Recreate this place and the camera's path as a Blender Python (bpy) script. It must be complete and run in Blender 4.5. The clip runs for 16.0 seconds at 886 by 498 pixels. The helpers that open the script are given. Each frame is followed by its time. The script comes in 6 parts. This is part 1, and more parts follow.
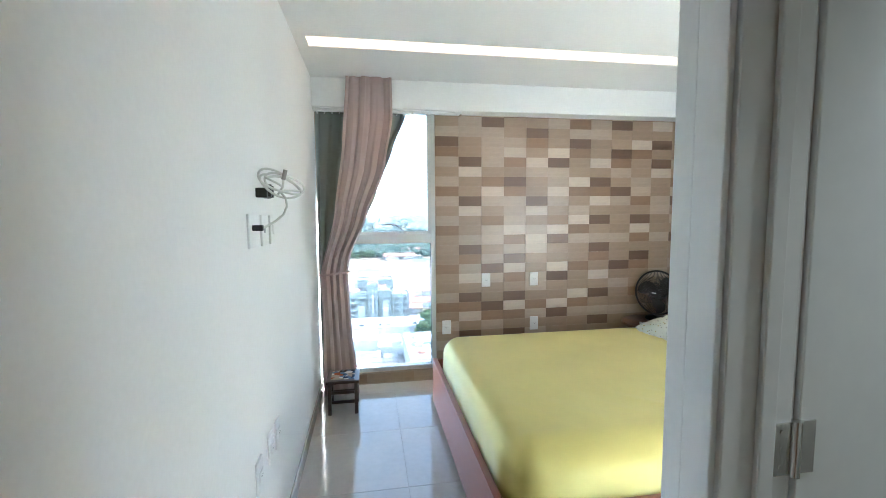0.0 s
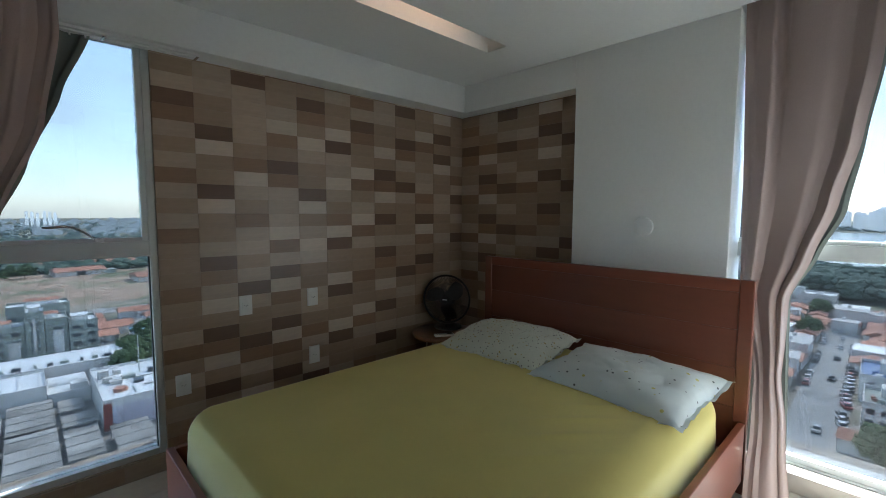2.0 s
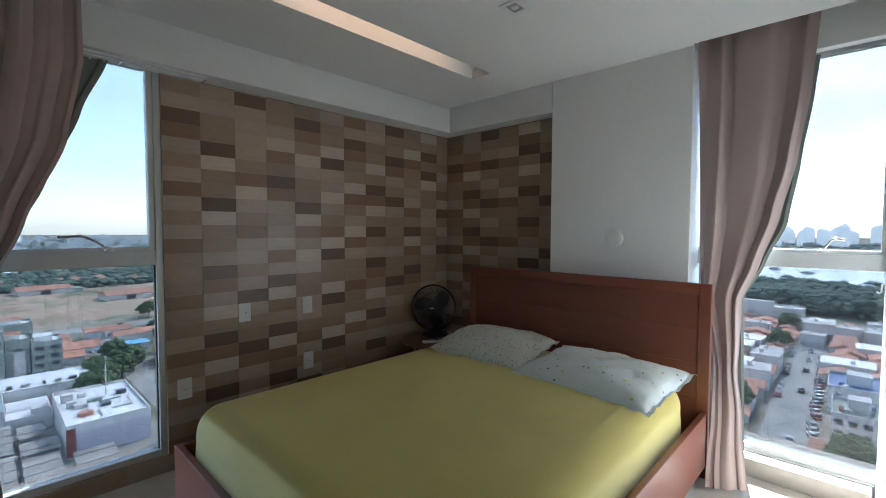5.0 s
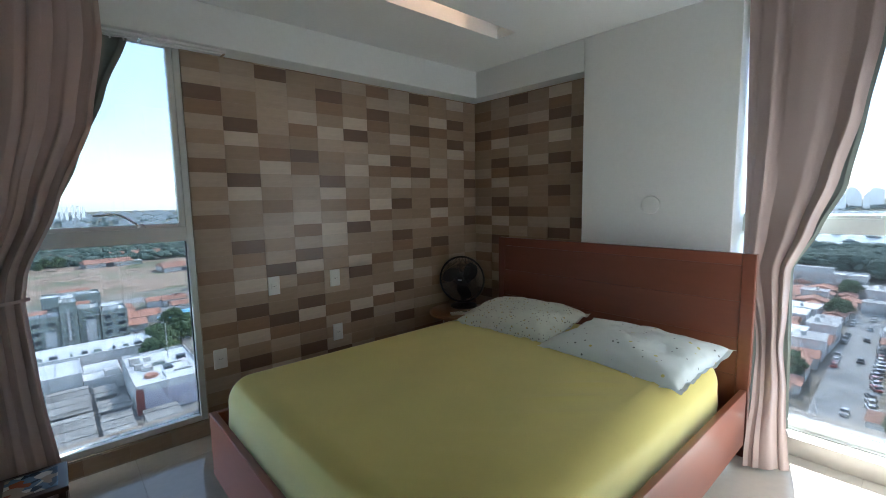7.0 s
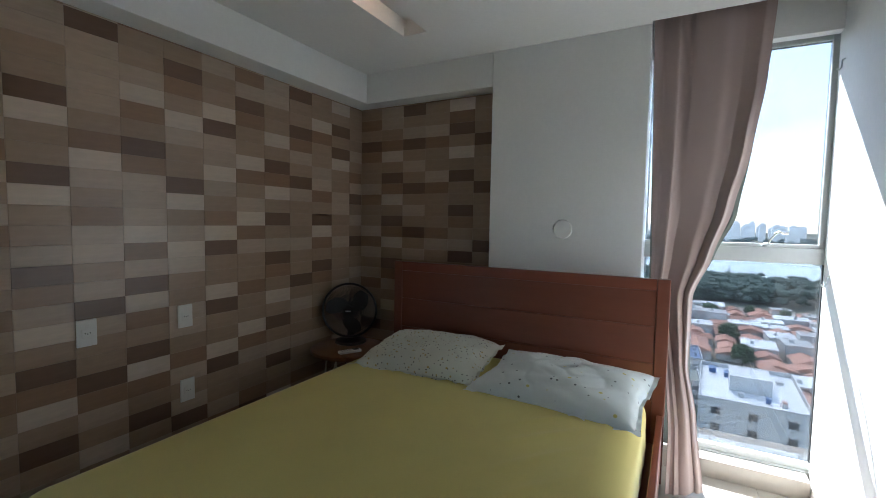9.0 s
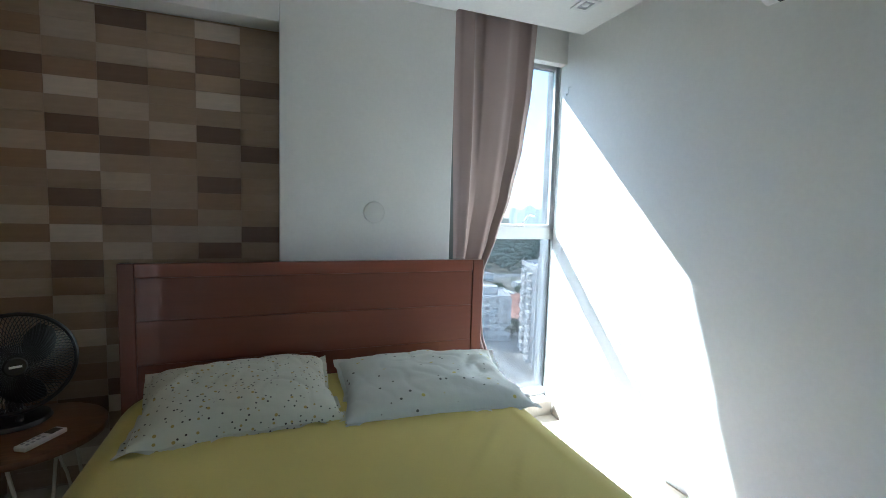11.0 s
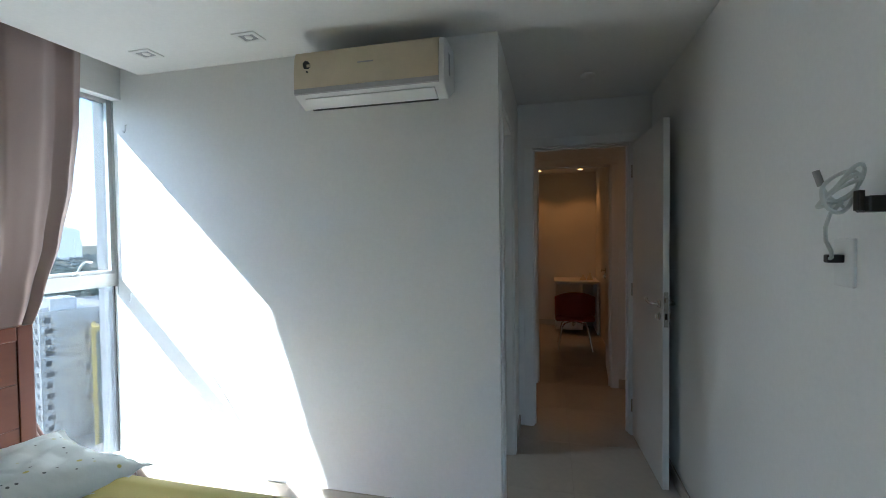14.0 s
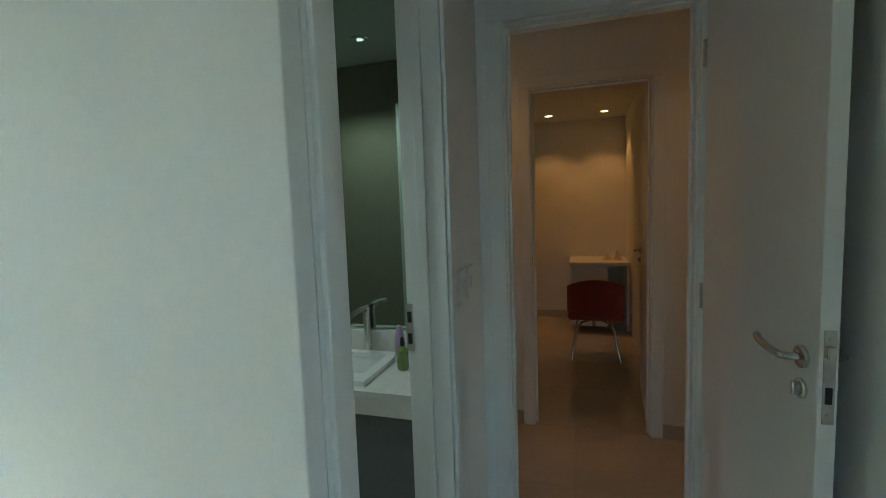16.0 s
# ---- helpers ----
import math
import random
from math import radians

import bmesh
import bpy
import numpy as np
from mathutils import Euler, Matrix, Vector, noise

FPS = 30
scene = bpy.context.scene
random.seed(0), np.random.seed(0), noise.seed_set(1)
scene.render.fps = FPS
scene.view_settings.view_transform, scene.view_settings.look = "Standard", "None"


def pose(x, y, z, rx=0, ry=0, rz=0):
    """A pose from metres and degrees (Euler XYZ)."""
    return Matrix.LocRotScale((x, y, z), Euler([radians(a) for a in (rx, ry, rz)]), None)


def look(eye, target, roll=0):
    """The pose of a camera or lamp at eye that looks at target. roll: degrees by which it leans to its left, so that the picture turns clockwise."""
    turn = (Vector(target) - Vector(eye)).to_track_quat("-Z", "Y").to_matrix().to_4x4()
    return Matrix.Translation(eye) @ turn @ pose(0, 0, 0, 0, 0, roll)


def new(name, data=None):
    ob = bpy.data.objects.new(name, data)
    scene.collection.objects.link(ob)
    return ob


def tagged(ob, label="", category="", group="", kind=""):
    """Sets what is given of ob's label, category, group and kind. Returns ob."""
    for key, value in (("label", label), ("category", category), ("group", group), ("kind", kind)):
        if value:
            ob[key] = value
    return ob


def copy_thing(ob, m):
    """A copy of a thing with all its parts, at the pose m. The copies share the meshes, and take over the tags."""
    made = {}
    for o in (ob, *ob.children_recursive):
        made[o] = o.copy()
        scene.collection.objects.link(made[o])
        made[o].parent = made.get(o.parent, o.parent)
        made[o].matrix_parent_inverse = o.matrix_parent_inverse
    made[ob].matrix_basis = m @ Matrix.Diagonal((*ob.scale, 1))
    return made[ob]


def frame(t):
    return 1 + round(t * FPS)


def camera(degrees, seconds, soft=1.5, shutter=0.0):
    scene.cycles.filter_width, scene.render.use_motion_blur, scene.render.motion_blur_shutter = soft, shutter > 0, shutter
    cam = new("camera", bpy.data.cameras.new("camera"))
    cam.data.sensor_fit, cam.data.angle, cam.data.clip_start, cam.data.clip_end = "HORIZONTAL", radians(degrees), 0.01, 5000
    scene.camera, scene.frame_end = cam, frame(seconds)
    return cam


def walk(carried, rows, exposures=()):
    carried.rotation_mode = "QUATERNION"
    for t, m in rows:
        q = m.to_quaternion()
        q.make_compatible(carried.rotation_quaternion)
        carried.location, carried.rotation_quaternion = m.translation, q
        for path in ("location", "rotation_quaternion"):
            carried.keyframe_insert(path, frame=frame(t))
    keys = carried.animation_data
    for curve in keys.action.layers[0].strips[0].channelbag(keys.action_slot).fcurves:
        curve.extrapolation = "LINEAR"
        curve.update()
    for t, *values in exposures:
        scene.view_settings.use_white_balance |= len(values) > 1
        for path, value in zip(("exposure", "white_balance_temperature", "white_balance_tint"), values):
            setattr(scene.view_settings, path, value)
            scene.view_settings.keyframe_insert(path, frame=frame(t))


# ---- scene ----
cam = camera(90.6, 16.0, soft=0.9)
PATH = [
    (0, (0.15, -0.155, 1.446), (0.483, 1.81, 1.27), -0.4),
    (0.4, (0.153, 0.097, 1.446), (0.485, 2.06, 1.259), -1.3),
    (0.5, (0.161, 0.16, 1.448), (0.529, 2.118, 1.275), -0.4),
    (1, (0.151, 0.453, 1.42), (0.974, 2.269, 1.26), -0.7),
    (1.5, (0.133, 0.658, 1.389), (1.342, 2.244, 1.233), -0.1),
    (2, (0.191, 0.762, 1.404), (1.571, 2.2, 1.241), 0.2),
    (2.5, (0.217, 0.817, 1.408), (1.765, 2.075, 1.252), 0.1),
    (3, (0.178, 0.854, 1.394), (1.823, 1.982, 1.252), 0.3),
    (3.5, (0.155, 0.789, 1.395), (1.685, 2.07, 1.259), -0.5),
    (4, (0.1, 0.701, 1.397), (1.57, 2.052, 1.281), -0.5),
    (4.5, (0.043, 0.661, 1.388), (1.51, 2.016, 1.284), -0.2),
    (5, (0.007, 0.655, 1.373), (1.454, 2.032, 1.286), 0.2),
    (7.5, (0.116, 0.644, 1.384), (1.416, 2.146, 1.148), -0.9),
    (8, (0.104, 0.728, 1.369), (1.411, 2.229, 1.168), -0.3),
    (8.5, (0.141, 0.932, 1.367), (1.665, 2.218, 1.212), 0.6),
    (10.8, (0.511, 2.222, 1.336), (2.434, 1.695, 1.177), 1.6),
    (11, (0.537, 2.308, 1.34), (2.398, 1.595, 1.171), 1.7),
    (11.5, (0.579, 2.575, 1.362), (2.127, 1.322, 1.185), 0.9),
    (12, (0.514, 2.739, 1.445), (1.714, 1.154, 1.226), -0.1),
    (12.5, (0.483, 2.832, 1.483), (1.425, 1.078, 1.294), 0.4),
    (13, (0.499, 2.913, 1.498), (1.244, 1.059, 1.412), 0.1),
    (13.5, (0.497, 2.911, 1.488), (1.134, 1.015, 1.431), 0.0),
    (14, (0.448, 2.696, 1.456), (0.926, 0.755, 1.398), -0.7),
    (14.5, (0.337, 2.326, 1.438), (0.755, 0.372, 1.37), -0.5),
    (15, (0.32, 1.925, 1.406), (0.692, -0.037, 1.304), -0.9),
    (15.4, (0.312, 1.6, 1.396), (0.632, -0.369, 1.257), -1.0),
    (15.7, (0.299, 1.327, 1.384), (0.697, -0.627, 1.229), -1.3),
    (16, (0.309, 1.084, 1.393), (0.896, -0.82, 1.221), -2.0),
]
EXPO = [(0.0, 8.04, 5200, 3), (0.5, 7.92, 5250, 4), (1.0, 7.59, 5300, 0), (1.5, 6.25, 5310, 1), (2.0, 5.67, 5310, 3), (3.0, 5.92, 5310, 6), (5.0, 5.9, 5310, 6), (7.5, 6.2, 5310, 4), (8.0, 6.05, 5360, 4), (8.5, 5.83, 5360, 7), (11.0, 6.37, 5100, 2), (12.0, 6.7, 5150, 0), (13.5, 6.68, 5100, 3), (14.5, 6.22, 5250, 4), (15.0, 6.25, 5400, 6), (15.5, 6.65, 5350, 5), (16.0, 7.05, 5090, -14)]
walk(cam, [(t, look(eye, target, roll)) for t, eye, target, roll in PATH],
     exposures=EXPO)

# ---------------------------------------------------------------- world and sun
SUN_WAY = Vector((-1.0, -0.28, -1.005))
world = bpy.data.worlds.new("sky")
scene.world = world
world.use_nodes = True
wn, wl = world.node_tree.nodes, world.node_tree.links
sky = wn.new("ShaderNodeTexSky")
sky.sky_type = "NISHITA"
sky.sun_disc = False
sky.sun_elevation = radians(45)
sky.sun_rotation = math.atan2(1.0, 0.28)
sky.air_density, sky.dust_density, sky.ozone_density = 1.0, 0.7, 1.2
pale = wn.new("ShaderNodeHueSaturation")
pale.inputs["Saturation"].default_value = 0.85
wl.new(sky.outputs[0], pale.inputs["Color"])
# a bright even haze over the blue, and thin drifting clouds
haze = wn.new("ShaderNodeMix")
haze.data_type = "RGBA"
haze.inputs["Factor"].default_value = 0.65
haze.inputs["B"].default_value = (0.52, 0.66, 0.84, 1)
wl.new(pale.outputs[0], haze.inputs["A"])
where, spread, puffs, amount, clouds = wn.new("ShaderNodeTexCoord"), wn.new("ShaderNodeMapping"), wn.new("ShaderNodeTexNoise"), wn.new("ShaderNodeMapRange"), wn.new("ShaderNodeMix")
spread.inputs["Scale"].default_value = (1.0, 1.0, 2.6)
puffs.inputs["Scale"].default_value, puffs.inputs["Detail"].default_value, puffs.inputs["Roughness"].default_value = 3.4, 7, 0.58
amount.inputs["From Min"].default_value, amount.inputs["From Max"].default_value = 0.48, 0.72
amount.inputs["To Max"].default_value = 0.45
clouds.data_type = "RGBA"
clouds.inputs["B"].default_value = (1.0, 1.0, 1.0, 1)
wl.new(where.outputs["Generated"], spread.inputs[0])
wl.new(spread.outputs[0], puffs.inputs["Vector"])
wl.new(puffs.outputs["Fac"], amount.inputs["Value"])
wl.new(amount.outputs[0], clouds.inputs["Factor"])
wl.new(haze.outputs["Result"], clouds.inputs["A"])
wl.new(clouds.outputs["Result"], wn["Background"].inputs[0])
wn["Background"].inputs[1].default_value = 0.15
sun = bpy.data.lights.new("sun", "SUN")
sun.energy, sun.angle, sun.color = 0.62, radians(0.53), (1.0, 0.93, 0.83)
new("sun", sun).matrix_world = look((40, 11, 42), Vector((40, 11, 42)) + SUN_WAY)

# ---------------------------------------------------------------- helpers
ORIGIN = {}


def thing(name, base, label="", category="", group="", kind=""):
    ob = new(name)
    ob.location = base
    ob.empty_display_size = 0.1
    ORIGIN[ob] = Vector(base)
    return tagged(ob, label, category, group, kind)


def part(name, bm, material, parent=None, label="", smooth=False):
    """Links a bmesh, built in world metres, as one mesh object."""
    me = bpy.data.meshes.new(name)
    base = ORIGIN.get(parent, Vector((0, 0, 0)))
    if base.length:
        bmesh.ops.translate(bm, vec=-base, verts=bm.verts)
    bmesh.ops.recalc_face_normals(bm, faces=bm.faces)
    bm.to_mesh(me)
    bm.free()
    me.materials.append(material)
    if smooth:
        for p in me.polygons:
            p.use_smooth = True
        me.set_sharp_from_angle(angle=radians(40))
    ob = new(name, me)
    ob.parent = parent
    ORIGIN[ob] = base
    return tagged(ob, label)


def solid(name, bm, material, label="", category="", group="", kind="", smooth=False):
    return tagged(part(name, bm, material, None, "", smooth), label, category, group, kind)


def box(x0, x1, y0, y1, z0, z1, bevel=0.0, bm=None, seg=2):
    b = bmesh.new()
    bmesh.ops.create_cube(b, size=1)
    for v in b.verts:
        v.co = Vector(((x0 + x1) / 2 + v.co.x * (x1 - x0), (y0 + y1) / 2 + v.co.y * (y1 - y0), (z0 + z1) / 2 + v.co.z * (z1 - z0)))
    if bevel:
        bmesh.ops.bevel(b, geom=b.edges[:], offset=bevel, segments=seg, affect="EDGES", profile=0.5)
    return merge(bm, b) if bm else b


def merge(bm, other):
    me = bpy.data.meshes.new("tmp")
    other.to_mesh(me)
    other.free()
    bm.from_mesh(me)
    bpy.data.meshes.remove(me)
    return bm


def cyl(a, b, r0, r1=None, seg=16, bm=None, bevel=0.0):
    a, b = Vector(a), Vector(b)
    o = bmesh.new()
    bmesh.ops.create_cone(o, cap_ends=True, segments=seg, radius1=r0, radius2=r0 if r1 is None else r1, depth=(b - a).length)
    if bevel:
        bmesh.ops.bevel(o, geom=[e for e in o.edges if len(e.link_faces) == 2 and any(len(f.verts) > 4 for f in e.link_faces)], offset=bevel, segments=2, affect="EDGES", profile=0.5)
    m = Matrix.Translation((a + b) / 2) @ (b - a).to_track_quat("Z", "Y").to_matrix().to_4x4()
    bmesh.ops.transform(o, matrix=m, verts=o.verts)
    return merge(bm, o) if bm else o


def tube(points, r, seg=8, bm=None, closed=False):
    """A round bar swept along points."""
    o = bmesh.new()
    pts = [Vector(p) for p in points]
    n = len(pts)
    rings = []
    side = None
    for i, p in enumerate(pts):
        ahead = (pts[(i + 1) % n] if closed or i < n - 1 else p) - (pts[i - 1] if closed or i else p)
        ahead.normalize()
        if side is None:
            side = ahead.orthogonal().normalized()
        side = (side - ahead * side.dot(ahead)).normalized()
        up = ahead.cross(side)
        rings.append([o.verts.new(p + (side * math.cos(2 * math.pi * k / seg) + up * math.sin(2 * math.pi * k / seg)) * r) for k in range(seg)])
    for i in range(n if closed else n - 1):
        a, b = rings[i], rings[(i + 1) % n]
        for k in range(seg):
            o.faces.new((a[k], a[(k + 1) % seg], b[(k + 1) % seg], b[k]))
    if not closed:
        o.faces.new(rings[0][::-1])
        o.faces.new(rings[-1])
    return merge(bm, o) if bm else o


def grid_sheet(nu, nv, place, thick=0.0):
    """A sheet of nu x nv points from place(u, v), u and v from 0 to 1; closed to a thickness along its normals if given."""
    bm = bmesh.new()
    vs = [[bm.verts.new(place(i / (nu - 1), j / (nv - 1))) for j in range(nv)] for i in range(nu)]
    for i in range(nu - 1):
        for j in range(nv - 1):
            bm.faces.new((vs[i][j], vs[i + 1][j], vs[i + 1][j + 1], vs[i][j + 1]))
    if thick:
        bmesh.ops.recalc_face_normals(bm, faces=bm.faces)
        bmesh.ops.solidify(bm, geom=bm.faces[:], thickness=thick)
    return bm


def lathe(profile, seg=32, bm=None, at=(0, 0, 0)):
    o = bmesh.new()
    rings = [[o.verts.new((at[0] + max(r, 1e-4) * math.cos(2 * math.pi * k / seg), at[1] + max(r, 1e-4) * math.sin(2 * math.pi * k / seg), at[2] + z)) for k in range(seg)] for r, z in profile]
    for a, b in zip(rings, rings[1:]):
        for k in range(seg):
            o.faces.new((a[k], a[(k + 1) % seg], b[(k + 1) % seg], b[k]))
    o.faces.new(rings[0][::-1])
    o.faces.new(rings[-1])
    return merge(bm, o) if bm else o


def panel_with_holes(axis, w0, w1, spans, holes):
    """Boxes that fill the rectangle spans=(a0, a1, z0, z1), but for the holes of the same form, between w0 and w1 on the axis."""
    a0, a1, z0, z1 = spans
    av = sorted({a0, a1, *[h[0] for h in holes], *[h[1] for h in holes]})
    zv = sorted({z0, z1, *[h[2] for h in holes], *[h[3] for h in holes]})
    bm = bmesh.new()
    nodes = {}

    def vert(i, j, w):
        key = (i, j, w)
        if key not in nodes:
            nodes[key] = bm.verts.new((w, av[i], zv[j]) if axis == "x" else (av[i], w, zv[j]) if axis == "y" else (av[i], zv[j], w))
        return nodes[key]

    def filled(i, j):
        if not (0 <= i < len(av) - 1 and 0 <= j < len(zv) - 1):
            return False
        ca, cz = (av[i] + av[i + 1]) / 2, (zv[j] + zv[j + 1]) / 2
        return not any(h[0] < ca < h[1] and h[2] < cz < h[3] for h in holes)

    for i in range(len(av) - 1):
        for j in range(len(zv) - 1):
            if not filled(i, j):
                continue
            for w in (w0, w1):
                bm.faces.new((vert(i, j, w), vert(i + 1, j, w), vert(i + 1, j + 1, w), vert(i, j + 1, w)))
            for di, dj, p, q in ((-1, 0, (i, j), (i, j + 1)), (1, 0, (i + 1, j), (i + 1, j + 1)), (0, -1, (i, j), (i + 1, j)), (0, 1, (i, j + 1), (i + 1, j + 1))):
                if not filled(i + di, j + dj):
                    bm.faces.new((vert(*p, w0), vert(*q, w0), vert(*q, w1), vert(*p, w1)))
    return bm


# ---------------------------------------------------------------- materials
def material(name, colour, rough=0.5, metal=0.0, grain=0.0, grain_scale=40.0, stain=0.0, stain_scale=2.0, bump=0.0, bump_scale=80.0, spec=0.5, stretch=(1, 1, 1), sheen=0.0, rough_var=0.0, random_tint=0.0, coat=0.0):
    m = bpy.data.materials.new(name)
    m.use_nodes = True
    n, l = m.node_tree.nodes, m.node_tree.links
    p = n["Principled BSDF"]
    p.inputs["Roughness"].default_value = rough
    p.inputs["Metallic"].default_value = metal
    p.inputs["Specular IOR Level"].default_value = spec
    p.inputs["Sheen Weight"].default_value = sheen
    p.inputs["Coat Weight"].default_value = coat
    p.inputs["Base Color"].default_value = (*colour, 1)
    tc = n.new("ShaderNodeTexCoord")
    mp = n.new("ShaderNodeMapping")
    mp.inputs["Scale"].default_value = stretch
    l.new(tc.outputs["Object"], mp.inputs[0])
    last = None
    for amount, scale, detail in ((grain, grain_scale, 6.0), (stain, stain_scale, 4.0)):
        if not amount:
            continue
        t = n.new("ShaderNodeTexNoise")
        t.inputs["Scale"].default_value, t.inputs["Detail"].default_value = scale, detail
        l.new(mp.outputs[0], t.inputs["Vector"])
        r = n.new("ShaderNodeMapRange")
        r.inputs["From Min"].default_value, r.inputs["From Max"].default_value = 0.3, 0.7
        r.inputs["To Min"].default_value, r.inputs["To Max"].default_value = 1 - amount, 1 + amount * 0.5
        l.new(t.outputs["Fac"], r.inputs["Value"])
        h = n.new("ShaderNodeMix")
        h.data_type, h.blend_type = "RGBA", "MULTIPLY"
        h.inputs["Factor"].default_value = 1
        if last:
            l.new(last, h.inputs["A"])
        else:
            h.inputs["A"].default_value = (*colour, 1)
        l.new(r.outputs[0], h.inputs["B"])
        last = h.outputs["Result"]
        if rough_var and amount == stain:
            q = n.new("ShaderNodeMapRange")
            q.inputs["To Min"].default_value, q.inputs["To Max"].default_value = rough - rough_var, rough + rough_var
            l.new(t.outputs["Fac"], q.inputs["Value"])
            l.new(q.outputs[0], p.inputs["Roughness"])
    if random_tint:
        oi = n.new("ShaderNodeObjectInfo")
        r = n.new("ShaderNodeMapRange")
        r.inputs["To Min"].default_value, r.inputs["To Max"].default_value = 1 - random_tint, 1 + random_tint
        l.new(oi.outputs["Random"], r.inputs["Value"])
        h = n.new("ShaderNodeMix")
        h.data_type, h.blend_type = "RGBA", "MULTIPLY"
        h.inputs["Factor"].default_value = 1
        if last:
            l.new(last, h.inputs["A"])
        else:
            h.inputs["A"].default_value = (*colour, 1)
        l.new(r.outputs[0], h.inputs["B"])
        last = h.outputs["Result"]
    if last:
        l.new(last, p.inputs["Base Color"])
    if bump:
        t = n.new("ShaderNodeTexNoise")
        t.inputs["Scale"].default_value, t.inputs["Detail"].default_value = bump_scale, 5
        l.new(mp.outputs[0], t.inputs["Vector"])
        b = n.new("ShaderNodeBump")
        b.inputs["Strength"].default_value, b.inputs["Distance"].default_value = bump, 0.004
        l.new(t.outputs["Fac"], b.inputs["Height"])
        l.new(b.outputs[0], p.inputs["Normal"])
    return m


def glowing(name, colour, strength):
    m = bpy.data.materials.new(name)
    m.use_nodes = True
    p = m.node_tree.nodes["Principled BSDF"]
    p.inputs["Base Color"].default_value = (*colour, 1)
    p.inputs["Emission Color"].default_value = (*colour, 1)
    p.inputs["Emission Strength"].default_value = strength
    return m


def clear(name, tint, rough=0.0):
    """Thin window glass: sees straight through, with a weak mirror image and a faint sun-catching veil that imitates
    outdoor haze.
    """
    m = bpy.data.materials.new(name)
    m.use_nodes = True
    n, l = m.node_tree.nodes, m.node_tree.links
    n.remove(n["Principled BSDF"])
    t, g, x, f = n.new("ShaderNodeBsdfTransparent"), n.new("ShaderNodeBsdfGlossy"), n.new("ShaderNodeMixShader"), n.new("ShaderNodeFresnel")
    t.inputs[0].default_value = (*tint, 1)
    g.inputs["Roughness"].default_value = rough
    f.inputs["IOR"].default_value = 1.35
    l.new(f.outputs[0], x.inputs[0])
    l.new(t.outputs[0], x.inputs[1])
    l.new(g.outputs[0], x.inputs[2])
    # whitish translucent veil, added to wash out the view like haze
    d, y = n.new("ShaderNodeBsdfTranslucent"), n.new("ShaderNodeMixShader")
    d.inputs[0].default_value = (0.9, 0.93, 0.95, 1)
    y.inputs[0].default_value = 0.0015
    l.new(x.outputs[0], y.inputs[1])
    l.new(d.outputs[0], y.inputs[2])
    l.new(y.outputs[0], n["Material Output"].inputs[0])
    return m


WALL = material("white_wall_paint", (0.83, 0.83, 0.81), 0.6, grain=0.02, grain_scale=60, stain=0.035, stain_scale=1.3, bump=0.05, bump_scale=160, spec=0.3)
CEIL = material("ceiling_paint", (0.84, 0.84, 0.82), 0.75, grain=0.02, grain_scale=50, stain=0.025, stain_scale=0.9, bump=0.03, bump_scale=120, spec=0.2)
TRIM = material("white_lacquer", (0.82, 0.82, 0.8), 0.32, grain=0.02, grain_scale=30, stain=0.03, stain_scale=2, rough_var=0.06)
FLOOR_TILE = material("polished_porcelain", (0.52, 0.475, 0.41), 0.09, grain=0.04, grain_scale=25, stain=0.06, stain_scale=2.5, rough_var=0.03, random_tint=0.02)
GROUT = material("floor_grout", (0.42, 0.38, 0.33), 0.8, grain=0.1, grain_scale=80)
BASE = material("porcelain_baseboard", (0.5, 0.455, 0.395), 0.25, grain=0.05, grain_scale=25, stain=0.05)
MORTAR = material("tile_joint", (0.4, 0.33, 0.26), 0.85, grain=0.12, grain_scale=60)
SHADES = {}
for key, col in dict(W=(0.58, 0.49, 0.395), L=(0.45, 0.355, 0.265), T=(0.355, 0.262, 0.182), B=(0.275, 0.178, 0.113), D=(0.165, 0.102, 0.067)).items():
    SHADES[key] = material("wall_tile_" + key.lower(), col, 0.3, grain=0.07, grain_scale=18, stain=0.07, stain_scale=4, stretch=(1, 1, 4), rough_var=0.08, random_tint=0.07, bump=0.04, bump_scale=50)
ALU = material("pale_aluminium", (0.62, 0.63, 0.62), 0.38, metal=0.25, grain=0.03, grain_scale=40, stain=0.04)
RUBBER = material("black_gasket", (0.02, 0.02, 0.02), 0.6, grain=0.1)
GLASS = clear("window_glass", (0.24, 0.237, 0.23))
CHERRY = material("reddish_cherry_wood", (0.17, 0.056, 0.033), 0.3, grain=0.05, grain_scale=9, stain=0.05, stain_scale=2.0, stretch=(1, 0.7, 9), rough_var=0.02, bump=0.015, bump_scale=30, coat=0.15)
CHERRY_X = material("reddish_cherry_rail", (0.2, 0.062, 0.034), 0.3, grain=0.05, grain_scale=9, stain=0.05, stain_scale=2.0, stretch=(0.7, 0.7, 9), rough_var=0.02, bump=0.015, bump_scale=30, coat=0.15)
SHEET = material("yellow_cotton_sheet", (0.62, 0.53, 0.16), 0.85, grain=0.04, grain_scale=300, stain=0.06, stain_scale=3, bump=0.12, bump_scale=9, sheen=0.2, spec=0.2)
CURTAIN = material("mauve_brown_curtain", (0.42, 0.325, 0.298), 0.8, grain=0.08, grain_scale=250, stain=0.06, stain_scale=2, bump=0.1, bump_scale=300, sheen=0.3, spec=0.25)
LINING = material("grey_green_lining", (0.2, 0.22, 0.195), 0.75, grain=0.06, grain_scale=200, stain=0.05, bump=0.08, bump_scale=250, sheen=0.1, spec=0.3)
CHROME = material("brushed_chrome", (0.66, 0.65, 0.62), 0.25, metal=1.0, grain=0.05, grain_scale=60, stain=0.08)
